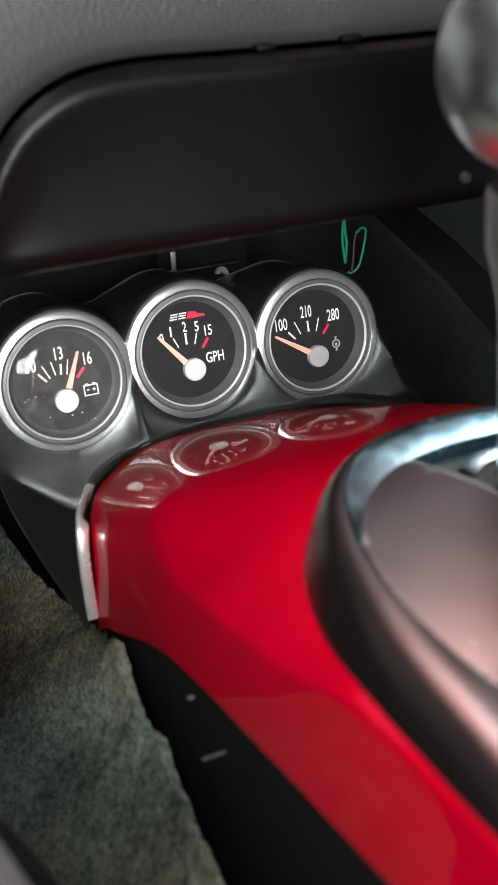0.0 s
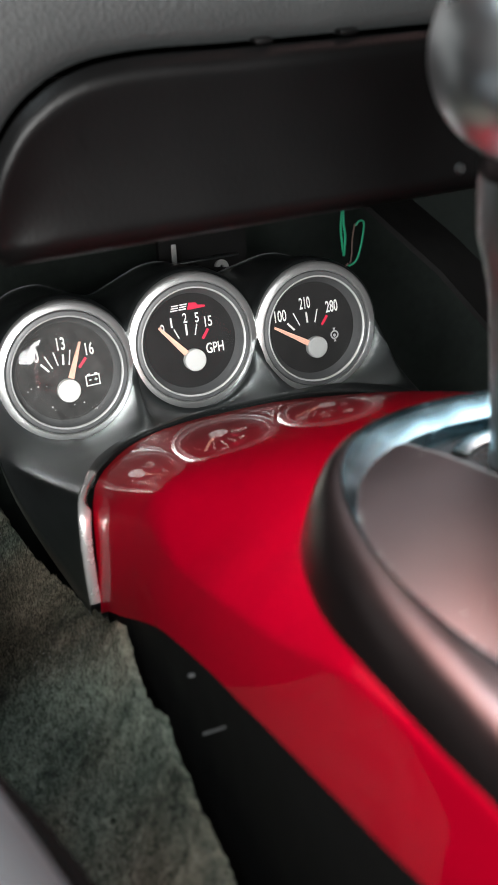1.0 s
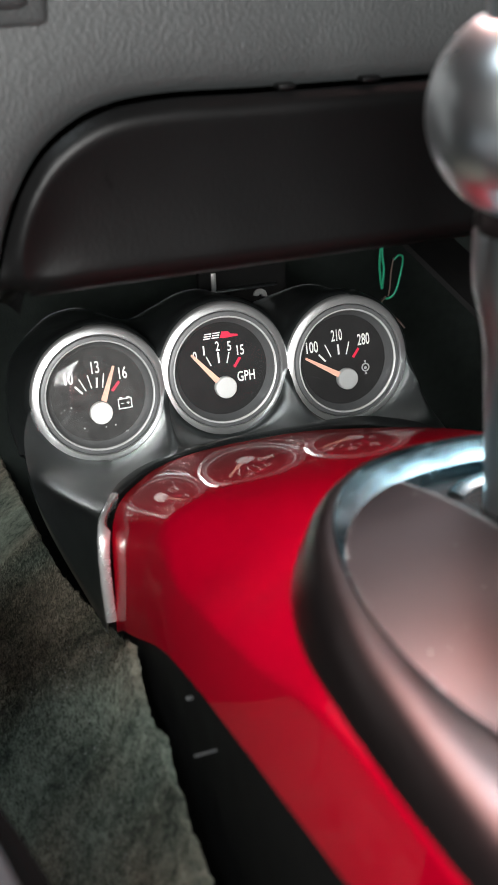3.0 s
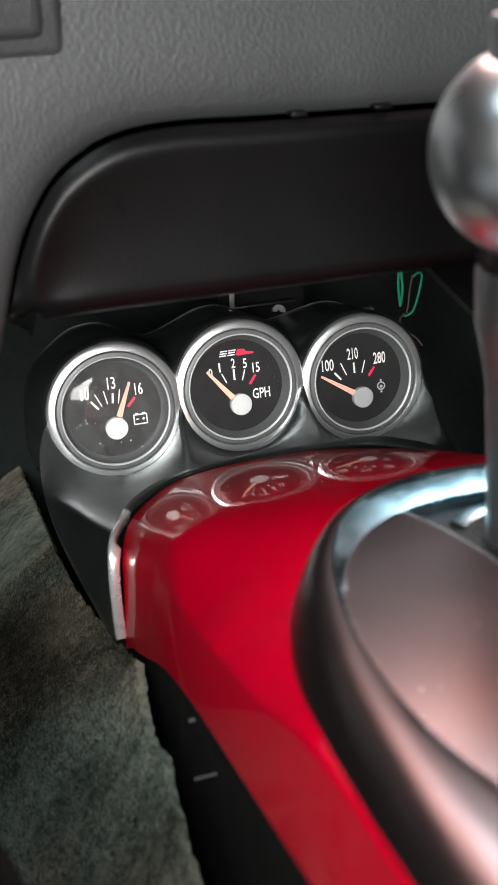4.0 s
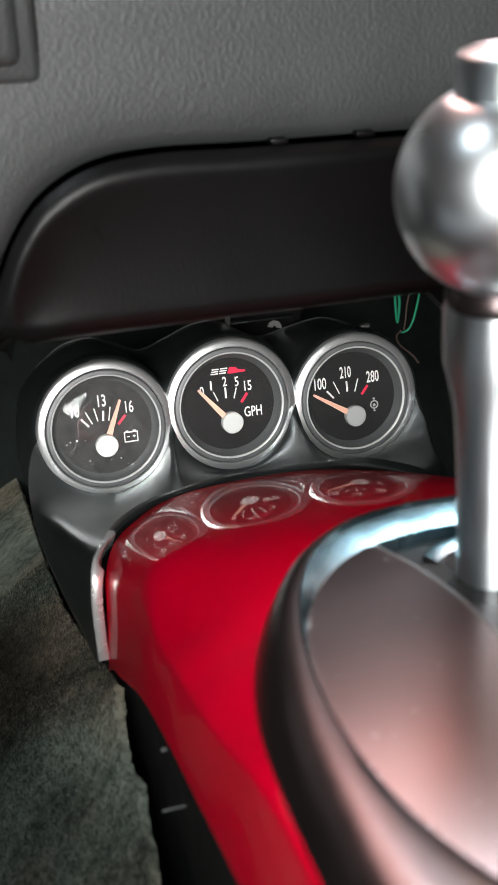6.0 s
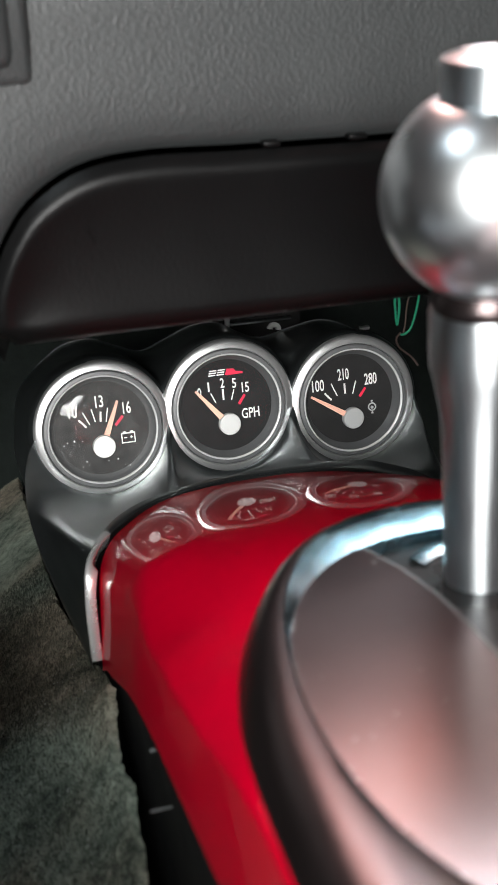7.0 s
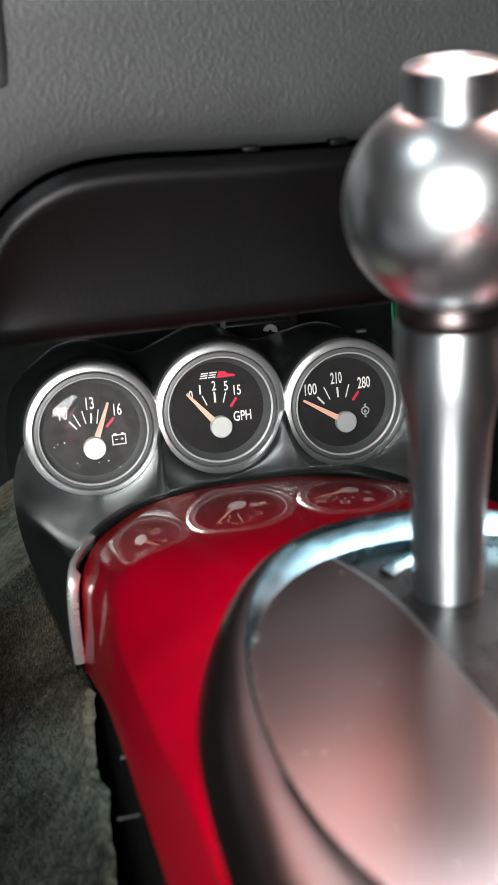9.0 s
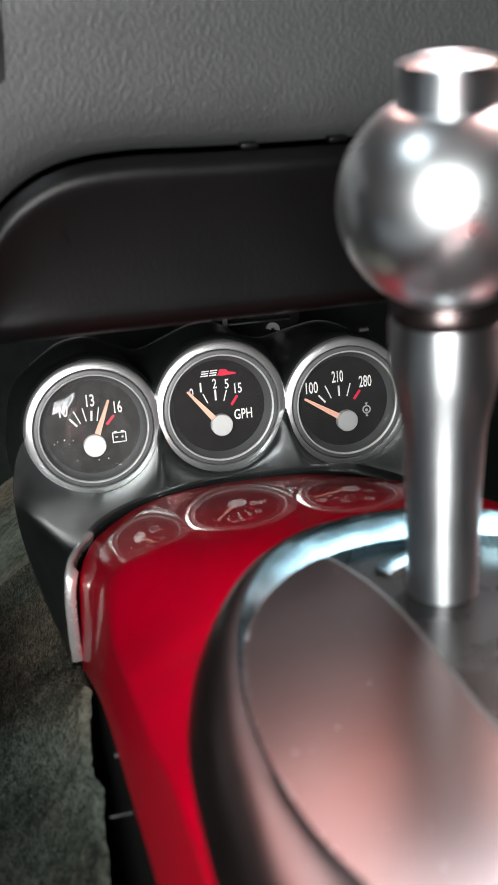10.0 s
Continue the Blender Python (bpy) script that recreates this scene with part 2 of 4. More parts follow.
def box(x0, x1, y0, y1, z0, z1, bevel=0.0, segs=2):
    bm = bmesh.new()
    bmesh.ops.create_cube(bm, size=1)
    for v in bm.verts:
        v.co = ((x0, x1)[v.co.x > 0], (y0, y1)[v.co.y > 0], (z0, z1)[v.co.z > 0])
    if bevel:
        bmesh.ops.bevel(bm, geom=bm.edges[:], offset=bevel, segments=segs, profile=0.5, affect="EDGES")
    return bm


def smooth_line(points, n):
    """A Catmull-Rom line of n points through the given ones."""
    P = [np.array(p, float) for p in points]
    P = [2 * P[0] - P[1]] + P + [2 * P[-1] - P[-2]]
    out, spans = [], len(P) - 3
    for k in range(n):
        u = k / (n - 1) * spans
        s = min(int(u), spans - 1)
        f = u - s
        a, b, c, d = P[s:s + 4]
        out.append(0.5 * (2 * b + (c - a) * f + (2 * a - 5 * b + 4 * c - d) * f * f + (3 * b - 3 * c + d - a) * f ** 3))
    return out


def tube(points, radius, sides=10):
    bm = bmesh.new()
    pts = [Vector(p) for p in points]
    rings, ref = [], Vector((0.3, 0.2, 0.93))
    for k, p in enumerate(pts):
        d = (pts[min(k + 1, len(pts) - 1)] - pts[max(k - 1, 0)]).normalized()
        u = d.cross(ref).normalized()
        v = d.cross(u)
        rings.append([bm.verts.new(p + radius * (math.cos(a) * u + math.sin(a) * v)) for a in [2 * math.pi * j / sides for j in range(sides)]])
    for a, b in zip(rings, rings[1:]):
        for j in range(sides):
            bm.faces.new((a[j], b[j], b[(j + 1) % sides], a[(j + 1) % sides]))
    bm.faces.new(rings[0])
    bm.faces.new(rings[-1][::-1])
    return bm


def slab(outline, z0, z1, bevel=0.0):
    """A flat outline in x, y given thickness."""
    bm = bmesh.new()
    f = bm.faces.new([bm.verts.new((x, y, z0)) for x, y in outline])
    r = bmesh.ops.extrude_face_region(bm, geom=[f])
    for v in r["geom"]:
        if isinstance(v, bmesh.types.BMVert):
            v.co.z = z1
    if bevel:
        top = [e for e in bm.edges if all(abs(v.co.z - z1) < 1e-9 for v in e.verts)]
        bmesh.ops.bevel(bm, geom=top, offset=bevel, segments=2, profile=0.5, affect="EDGES")
    return bm


def lettering(text, w, h, depth=0.0002):
    """Built-in type, fitted to a width and height, centred on the origin."""
    cu = bpy.data.curves.new("lettering", "FONT")
    cu.offset = 0.012
    cu.body, cu.size, cu.extrude, cu.resolution_u = text, 1.0, 0.01, 3
    tmp = new("lettering", cu)
    me = bpy.data.meshes.new_from_object(tmp.evaluated_get(bpy.context.evaluated_depsgraph_get()))
    bpy.data.objects.remove(tmp)
    bm = bmesh.new()
    bm.from_mesh(me)
    bpy.data.meshes.remove(me)
    lo = [min(v.co[i] for v in bm.verts) for i in range(3)]
    hi = [max(v.co[i] for v in bm.verts) for i in range(3)]
    for v in bm.verts:
        v.co = ((v.co.x - (lo[0] + hi[0]) / 2) / (hi[0] - lo[0]) * w, (v.co.y - (lo[1] + hi[1]) / 2) / (hi[1] - lo[1]) * h,
                (v.co.z - lo[2]) / (hi[2] - lo[2]) * depth)
    return bm


def bar(p, q, w0, w1, z0, z1):
    """A flat tapered bar from p to q."""
    p, q = Vector(p), Vector(q)
    d = (q - p).normalized()
    n = Vector((-d.y, d.x))
    return slab([p + n * w0 / 2, q + n * w1 / 2, q - n * w1 / 2, p - n * w0 / 2], z0, z1)


def lerp_table(table, y):
    """A smooth line through (place, value) rows, without overshoot."""
    ys, vs = zip(*sorted(table))
    if y <= ys[0] or y >= ys[-1]:
        return float(np.interp(y, ys, vs))
    k = int(np.searchsorted(ys, y)) - 1
    k = max(0, min(k, len(ys) - 2))
    g = [(vs[i + 1] - vs[i]) / (ys[i + 1] - ys[i]) for i in range(len(ys) - 1)]

    def slope(i):
        if i == 0 or i == len(ys) - 1:
            return g[min(i, len(g) - 1)]
        return 0.0 if g[i - 1] * g[i] <= 0 else 2 * g[i - 1] * g[i] / (g[i - 1] + g[i])
    h = ys[k + 1] - ys[k]
    f = (y - ys[k]) / h
    return (vs[k] * (1 + 2 * f) * (1 - f) ** 2 + h * slope(k) * f * (1 - f) ** 2 + vs[k + 1] * f * f * (3 - 2 * f) + h * slope(k + 1) * f * f * (f - 1))


MID = 0.197          # the console's middle line


# ---- dashboard ----
def pad_outline(n=70):
    """From the pad's lower left up round its corner and along its top: x, z and the outward way."""
    pts = smooth_line([(0.064, 0.478), (0.068, 0.491), (0.0735, 0.509), (0.081, 0.525), (0.0915, 0.5375), (0.108, 0.5465),
                       (0.130, 0.5495), (0.165, 0.5487), (0.22, 0.548), (0.32, 0.547), (0.56, 0.546)], n)
    res = []
    for k, p in enumerate(pts):
        d = pts[min(k + 1, n - 1)] - pts[max(k - 1, 0)]
        d = d / np.linalg.norm(d)
        res.append((p[0], p[1], -d[1], d[0]))
    return res


def face_y(x, z):
    return 0.366 + 0.10 * (z - 0.547)


dashboard = thing("dashboard", "dark grey grained vinyl dashboard above the gauges", "dashboard", kind="structure")
rows = []
for off, back in ((0.0010, 0.03), (0.0010, 0.008), (0.0016, 0.0035), (0.004, 0.0012), (0.007, 0.0), (0.014, -0.001), (0.025, -0.001), (0.045, 0.0),
                  (0.06, 0.0), (0.063, 0.0015), (0.067, 0.006), (0.070, 0.014), (0.072, 0.05), (0.073, 0.2), (0.074, 0.34)):
    rows.append([(x + nx * off * (1.6 if off > 0.02 else 1), face_y(x, z + nz * off) + back, z + nz * off) for x, z, nx, nz in pad_outline()])
part("dash_skin", sheet(rows), "dash", dashboard)
part("dash_underside", box(-0.35, 0.9, 0.40, 0.75, 0.478, 0.484), "black", dashboard)

# raised switch panel on the dashboard
bm = box(-0.09, 0.0905, 0.3650, 0.378, 0.5795, 0.616, 0.005, 4)
part("switch_panel", bm, "dash", dashboard, "raised grey panel with rounded corners")
bm = box(-0.094, 0.0960, 0.3672, 0.379, 0.5740, 0.617, 0.0035, 4)
part("panel_gap", bm, "dash", dashboard, "moulded step round the raised panel")

# the padded lower panel
rows = []
outline = pad_outline(90)
levels = 26
for j in range(levels + 1):
    f = j / levels
    row = []
    for x, z, nx, nz in outline:
        zl = 0.4865 + (z - 0.4865) * (1 - f) if z > 0.4865 else z
        # rolled upper edge, gently hollow face, rolled lower edge
        dz = (z - 0.4865)
        d_top = f * dz
        roll_top = 0.006 * max(0.0, 1 - d_top / 0.0065) ** 2 if dz > 0 else 0.006
        d_bot = (1 - f) * dz
        roll_bot = 0.009 * max(0.0, 1 - d_bot / 0.009) ** 2
        xx = x + (0.012 * math.sin(f * math.pi / 2) if nx < -0.3 else 0.0) * min(1, -nx if nx < 0 else 0)
        row.append((xx, 0.3605 + roll_top + roll_bot + 0.0035 * math.sin(math.pi * f), zl))
    rows.append(row)
rows.append([(x, 0.44, 0.484) for x, z, nx, nz in outline])
pad = thing("knee_pad", "black padded panel with a rolled upper edge under the dashboard", "dash panel")
part("pad_skin", sheet(rows), "pad", pad)
for x, w in ((0.1745, 0.0062), (0.2065, 0.007)):
    part("clip_tab", box(x - w / 2, x + w / 2, 0.3645, 0.372, 0.5493, 0.5512, 0.0006), "pad", pad, "small dark clip in the gap")
part("stud", lathe([(0, 0.0012), (0.0016, 0.001), (0.0024, 0.0), (0.0024, -0.004)], 24), "dash", pad, "small round stud",
     at=pose(0.252, 0.3615, 0.4975, 90))

# ---- gauges ----
FACE = -0.0055
TILT_UP = 13.0


def gauge_pose(x, z):
    y = 0.5095 + (z - 0.382) * math.tan(radians(TILT_UP))
    return pose(x, y, z, 90 - TILT_UP, 0, 0)


def gauge(label, x, z, glass="glass"):
    g = thing("gauge", label, "gauge", "gauges in the pod", at=gauge_pose(x, z))
    part("case", lathe([(0.0245, -0.03), (0.0255, -0.02), (0.0262, FACE - 0.001), (0.0262, -0.03)], 48), "black", g)
    part("bezel", lathe([(0.0247, FACE), (0.0262, -0.0032), (0.0276, -0.0012), (0.0279, 0.0004), (0.0288, 0.0005), (0.0303, 0.0002),
                         (0.0309, -0.0006), (0.0311, -0.0045)], 128), "bezel", g, "dark grey metal bezel")
    part("chrome_ring", lathe([(0.02755, -0.0004), (0.0278, 0.0007), (0.0282, 0.0009), (0.0286, 0.0004), (0.0286, -0.0004)], 128), "ring", g, "thin bright ring")
    part("dial", lathe([(0, FACE), (0.0250, FACE), (0.0250, FACE - 0.001), (0, FACE - 0.001)], 96), "face", g, "matte black dial")
    flat = [(0, -0.0012), (0.012, -0.00122), (0.022, -0.0013), (0.0272, -0.0014)]
    domed = [(0, -0.0010), (0.008, -0.00101), (0.014, -0.0011), (0.017, -0.00132), (0.019, -0.00162), (0.021, -0.00206), (0.023, -0.0027), (0.0252, -0.0036), (0.0272, -0.0045)]
    part("glass", lathe(flat if glass == "glass" else domed, 96), glass, g, "clear glass" if glass == "glass" else "dusty glass").visible_shadow = False
    return g


def dial_marks(g, dx, dy, ticks, reds, numbers, needle, hub, hub_look="hub"):
    mm = 0.001
    sh = lambda p: ((p[0] + dx) * mm, (p[1] + dy) * mm)
    for p, q, w in ticks:
        part("tick", bar(sh(p), sh(q), w * mm, w * mm, FACE, FACE + 0.0002), "white", g)
    for p, q in reds:
        part("red_mark", bar(sh(p), sh(q), 1.4 * mm, 1.4 * mm, FACE, FACE + 0.0002), "redprint", g, "red limit mark")
    for text, p, w, h in numbers:
        c = sh(p)
        part("numeral", lettering(text, w * mm, h * mm), "white", g, "white printed " + text, at=pose(c[0], c[1], FACE))
    a, b = sh(needle[0]), sh(needle[1])
    part("needle", bar(a, b, 3.1 * mm, 1.2 * mm, FACE + 0.0018, FACE + 0.0026), "needle", g, "salmon needle")
    c = sh(hub)
    part("hub", lathe([(0, FACE + 0.0036), (0.0053, FACE + 0.0036), (0.0058, FACE + 0.0031), (0.0058, FACE)], 48), hub_look, g, "pale round hub",
         at=pose(c[0], c[1], 0))


volts = gauge("black voltmeter dial with needle near sixteen", 0.1269, 0.3808, "dusty_glass")
dial_marks(volts, 0.8, -1.1,
           [((-12.4, 6.8), (-8.8, 2.4), 1.0), ((-9.9, 10.3), (-6.9, 3.6), 0.6), ((-5.3, 11.6), (-3.9, 4.6), 0.6), ((-0.6, 9.7), (-1.2, 4.5), 1.0),
            ((3.2, 11.3), (1.7, 4.0), 0.6)], [((10.6, 5.9), (6.4, 1.5))],
           [("10", (-15.0, 11.3), 4.4, 6.4), ("13", (-0.8, 15.1), 4.2, 6.4), ("16", (13.1, 10.1), 4.2, 6.4)], ((1.0, -2.6), (8.3, 14.7)), (-1.0, -8.5), "hub_white")
fuel = gauge("black fuel flow dial with needle at zero", 0.1944, 0.3833)
dial_marks(fuel, 1.4, -1.1,
           [((-9.7, 8.6), (-7.5, 3.4), 0.6), ((-3.0, 10.1), (-3.0, 4.3), 1.0), ((3.1, 9.2), (1.3, 3.6), 0.6)], [((8.8, 5.6), (5.2, 0.9))],
           [("0", (-15.8, 9.8), 2.2, 5.0), ("1", (-10.6, 12.1), 0.9, 5.0), ("2", (-3.0, 13.4), 2.2, 5.2), ("5", (3.5, 12.5), 2.2, 5.2),
            ("15", (9.5, 9.5), 4.0, 5.4), ("GPH", (11.2, -4.6), 9.8, 5.6)], ((-5.4, -4.6), (-18.2, 11.1)), (-1.2, -8.9))
oil = gauge("black oil temperature dial with needle at one hundred", 0.2640, 0.3773)
dial_marks(oil, 2.0, -1.1,
           [((-16.5, 6.0), (-12.8, 1.7), 1.0), ((-12.5, 10.8), (-9.4, 3.7), 0.6), ((-4.9, 10.0), (-4.7, 4.3), 1.0), ((1.8, 10.6), (-0.4, 3.7), 0.6)],
           [((7.2, 6.1), (3.5, 1.5))],
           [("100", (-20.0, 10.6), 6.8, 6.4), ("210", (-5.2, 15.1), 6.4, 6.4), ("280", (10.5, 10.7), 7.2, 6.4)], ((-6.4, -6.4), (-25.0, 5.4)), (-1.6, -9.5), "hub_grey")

# battery mark, oil mark, and the plain emblem shapes
bm = bmesh.new()
for x0, x1, y0, y1 in ((9.4, 16.8, -9.9, -9.3), (9.4, 16.8, -4.9, -4.3), (9.4, 10.0, -9.3, -4.9), (16.2, 16.8, -9.3, -4.9), (10.4, 12.0, -4.3, -3.6),
                       (14.2, 15.8, -4.3, -3.6), (10.9, 12.4, -7.2, -6.7), (13.9, 15.5, -7.2, -6.7), (14.45, 14.95, -7.7, -6.2)):
    b2 = box(x0 / 1000, x1 / 1000, y0 / 1000, y1 / 1000, FACE, FACE + 0.0002)
    tmp = bpy.data.meshes.new("t")
    b2.to_mesh(tmp)
    b2.free()
    bm.from_mesh(tmp)
    bpy.data.meshes.remove(tmp)
part("battery_mark", bm, "white", volts, "small white battery outline", smooth=False)
part("oil_mark", lathe([(0.0017, 0), (0.0017, 0.0002), (0.0024, 0.0002), (0.0024, 0)], 32), "hub_grey", oil, "small white ring mark", at=pose(0.0125, -0.0063, FACE))
part("oil_drop", lathe([(0.0009, 0), (0.0, 0.0003)], 12), "hub_grey", oil, at=pose(0.0125, -0.0066, FACE))
part("oil_pointer", bar((0.0125, -0.0025), (0.0125, -0.0038), 0.0014, 0.0005, FACE, FACE + 0.0002), "hub_grey", oil)
part("oil_pointer", bar((0.0125, -0.0101), (0.0125, -0.0088), 0.0014, 0.0005, FACE, FACE + 0.0002), "hub_grey", oil)
for x0 in (-8.4, -3.8):
    for y0, x1, w in ((16.5, -0.4, 3.9), (17.7, 0.0, 3.9), (18.9, 0.4, 3.9)):
        part("emblem_bar", box((x0 + x1) / 1000, (x0 + x1 + w) / 1000, y0 / 1000, (y0 + 0.65) / 1000, FACE, FACE + 0.0002), "white", fuel)
part("emblem_shape", slab([(p[0] / 1000, p[1] / 1000) for p in ((0.2, 16.4), (2.0, 16.0), (10.4, 16.2), (10.0, 17.2), (6.4, 17.8), (5.2, 19.2), (1.6, 19.6), (1.0, 18.0))],
                          FACE, FACE + 0.0002), "redprint", fuel, "plain red emblem shape")

# specks of dust on the first gauge's glass
rng = random.Random(11)
for _ in range(16):
    a, r, w = radians(rng.uniform(185, 300)), rng.uniform(0.012, 0.024), 0.00012 + 0.00035 * rng.random() ** 2
    part("dust_speck", lathe([(w, 0.0), (w * 0.7, 0.0001), (0.0, 0.00014)], 6), "hub", volts, at=pose(r * math.cos(a), r * math.sin(a), -0.00135, 0, 0, 60 * rng.random()))

# ---- gauge pod ----
pod = thing("gauge_pod", "satin charcoal pod holding three round gauges", "gauge pod")
CENTRES = [(0.1269, 0.3808), (0.1944, 0.3833), (0.2640, 0.3773)]
for x, z in CENTRES:
    part("lip", lathe([(0.0311, -0.012), (0.0311, -0.0004), (0.0313, 0.0002), (0.0316, 0.0004), (0.0324, 0.00028), (0.0333, 0.00008), (0.0342, -0.0002), (0.0349, -0.0005), (0.0354, -0.0010), (0.0358, -0.0020),
                       (0.0360, -0.0034), (0.0361, -0.006)], 128), "lip", pod,
         "satin cup lip coloured bright for its highlight", at=gauge_pose(x, z))

TRIM = [(0.0965, 0.384, 0.3325), (0.0962, 0.385, 0.347), (0.0965, 0.387, 0.3625), (0.0985, 0.392, 0.3735), (0.104, 0.402, 0.3762), (0.117, 0.425, 0.3724),
        (0.139, 0.450, 0.3676), (0.172, 0.468, 0.3628), (0.190, 0.4725, 0.3612), (0.208, 0.4705, 0.3615), (0.230, 0.451, 0.3710), (0.243, 0.420, 0.3825), (0.253, 0.390, 0.389),
        (0.2615, 0.368, 0.387), (0.2685, 0.352, 0.374), (0.2695, 0.350, 0.33)]
trim = smooth_line(TRIM, 120)


CUP_R = 0.0336


def cup_point(k, a, r, depth=0.0):
    """A point beside a cup: its angle, its radius and how far it lies behind the gauge's face."""
    return tuple(gauge_pose(*CENTRES[k]) @ Vector((r * math.cos(radians(a)), r * math.sin(radians(a)), -depth)))


def cup_edge():
    """The lower outline of the three cups, from the pod's left wall round to its right, with soft valleys between."""
    pts = [cup_point(0, 180 + 90 * k / 24, CUP_R + 0.0018 * (1 - k / 24), 0.0014 * (1 - k / 24) - 0.0002) for k in range(24)]
    T = math.tan(radians(TILT_UP))
    for x in np.linspace(CENTRES[0][0], CENTRES[2][0], 90):
        low = [cz - (math.sqrt(max(0.0, CUP_R ** 2 - (x - cx) ** 2)) if abs(x - cx) < CUP_R else -2 * (abs(x - cx) - CUP_R)) for cx, cz in CENTRES]
        z = -math.log(sum(math.exp(-420 * v) for v in low)) / 420
        near = min(abs(math.hypot(x - cx, z - cz) - CUP_R) for cx, cz in CENTRES)
        pts.append((x, 0.5093 + 0.4 * near + (z - 0.382) * T, z))
    pts += [cup_point(2, 270 + 90 * k / 24, CUP_R + 0.0018 * k / 24, 0.0014 * k / 24 - 0.0002) for k in range(1, 25)]
    return np.array(pts)


cup = cup_edge()
PAIRS = [(0.0, 0.0), (3.0, 13.0), (5.0, 24.0), (6.4, 45.5), (8.2, 67.0), (9.8, 90.0), (11.2, 113.0), (13.0, 126.0), (15.0, 137.0)]
rows = []
for k, a in enumerate(trim):
    f = lerp_table(PAIRS, 15 * k / 119)
    b = np.array([float(np.interp(f, range(len(cup)), cup[:, i])) for i in range(3)])
    c = min(CENTRES, key=lambda q: math.hypot(q[0] - b[0], q[1] - b[2]))
    out = np.array([b[0] - c[0], 0.0, b[2] - c[1]])
    out = out / np.linalg.norm(out)
    out[1] = out[2] * math.tan(radians(TILT_UP))
    a = np.array(a)
    # a trough between the rear edge and the lip, leaving the lip outwards
    low = (a + b) / 2 + np.array([0.0, 0.012, -0.006])
    p1, p2 = a + (low - a) * 0.667, b + (low - b) * 0.55 + out * 0.004
    # the wall beside the first gauge bulges outwards
    swell = 0.0095 * max(0.0, 1 - k / 62) ** 1.7
    row = []
    for t in np.linspace(0, 1, 25):
        p = (1 - t) ** 3 * a + 3 * t * (1 - t) ** 2 * p1 + 3 * t * t * (1 - t) * p2 + t ** 3 * b
        p[0] -= swell * math.sin(math.pi * t ** 1.35) ** 0.8
        row.append(tuple(p))
    rows.append(row)
# both ends run on downwards out of sight
for first, sx in ((0, -1), (-1, 1)):
    roll = [[(p[0] - sx * 0.010 * g * g, p[1] + 0.016 * g, p[2] - 0.030 * g) for p in rows[first]] for g in (0.15, 0.35, 0.6, 1.0, 1.6)]
    rows = roll[::-1] + rows if first == 0 else rows + roll
part("body", sheet(rows), "pod", pod, "satin charcoal body", angle=179)


# hood over the three cups: it rolls out of the lips and runs forwards to a scalloped edge
HOOD_EDGE = [(0.0850, 0.530, 0.345), (0.0825, 0.540, 0.362), (0.0875, 0.555, 0.385), (0.097, 0.575, 0.389), (0.1085, 0.593, 0.3905), (0.120, 0.600, 0.3945), (0.135, 0.600, 0.396), (0.150, 0.606, 0.3880),
             (0.166, 0.612, 0.3800), (0.180, 0.607, 0.3870), (0.196, 0.600, 0.3965), (0.212, 0.600, 0.396), (0.228, 0.606, 0.3850), (0.243, 0.612, 0.3785), (0.258, 0.605, 0.3850),
             (0.275, 0.595, 0.392), (0.290, 0.585, 0.389), (0.302, 0.565, 0.383), (0.3055, 0.545, 0.370), (0.3040, 0.535, 0.352)]


def hood_line(r, depth, sharp, ends):
    """The upper outline of the cups at a radius: gauge one's left end, the three crowns, gauge three's right end."""
    pts = [cup_point(0, 232 - 136 * k / 32, r + ends * min(1.0, 1.35 * (1 - k / 32)) - 0.007 * max(0.0, 1 - k / 12) ** 2, depth * (1 - 0.35 * max(0.0, 1 - k / 10))) for k in range(32)]
    for x in np.linspace(CENTRES[0][0] - 0.1045 * r, CENTRES[2][0] + 0.1045 * r, 112):
        zs = [cz + (math.sqrt(max(0.0, r * r - (x - cx) ** 2)) if abs(x - cx) < r else -2 * (abs(x - cx) - r)) for cx, cz in CENTRES]
        m = max(zs)
        z = m + math.log(sum(math.exp(sharp * (v - m)) for v in zs)) / sharp
        p = gauge_pose(x, z) @ Vector((0, 0, -depth))
        pts.append(tuple(p))
    pts += [cup_point(2, 84 - 124 * k / 24, r + ends * min(1.0, k / 16) - 0.007 * max(0.0, (k - 15) / 9) ** 2, depth) for k in range(1, 25)]
    return [np.array(p) for p in pts]


front = [hood_line(0.0355, 0.0018, 900, 0.0), hood_line(0.0360, 0.0024, 900, 0.0004), hood_line(0.0365, 0.0034, 800, 0.0008), hood_line(0.0369, 0.0050, 700, 0.0012),
         hood_line(0.0372, 0.0075, 600, 0.0016), hood_line(0.0374, 0.0115, 500, 0.0020)]
edge = smooth_line(HOOD_EDGE, len(front[0]))
rows = list(front)
for g in (0.12, 0.28, 0.46, 0.66, 0.86, 1.0):
    rows.append([(1 - g) * a + g * b for a, b in zip(front[-1], edge)])
rows.append([p + np.array([0, 0.0015, -0.0012]) for p in edge])
rows.append([p + np.array([0.006 * max(0.0, 1 - k / 40), 0.002, -0.06 * min(1.0, (k + 4) / 40)]) for k, p in enumerate(edge)])
part("hood", sheet(rows), "pod", pod, "satin charcoal scalloped hood", angle=75)
# thin tube stands in for the line of light along the hood's edge
part("hood_edge_highlight", tube(edge[30:-26], 0.0005, 8), "bezel", pod, "thin grey tube drawn as the hood edge's highlight")

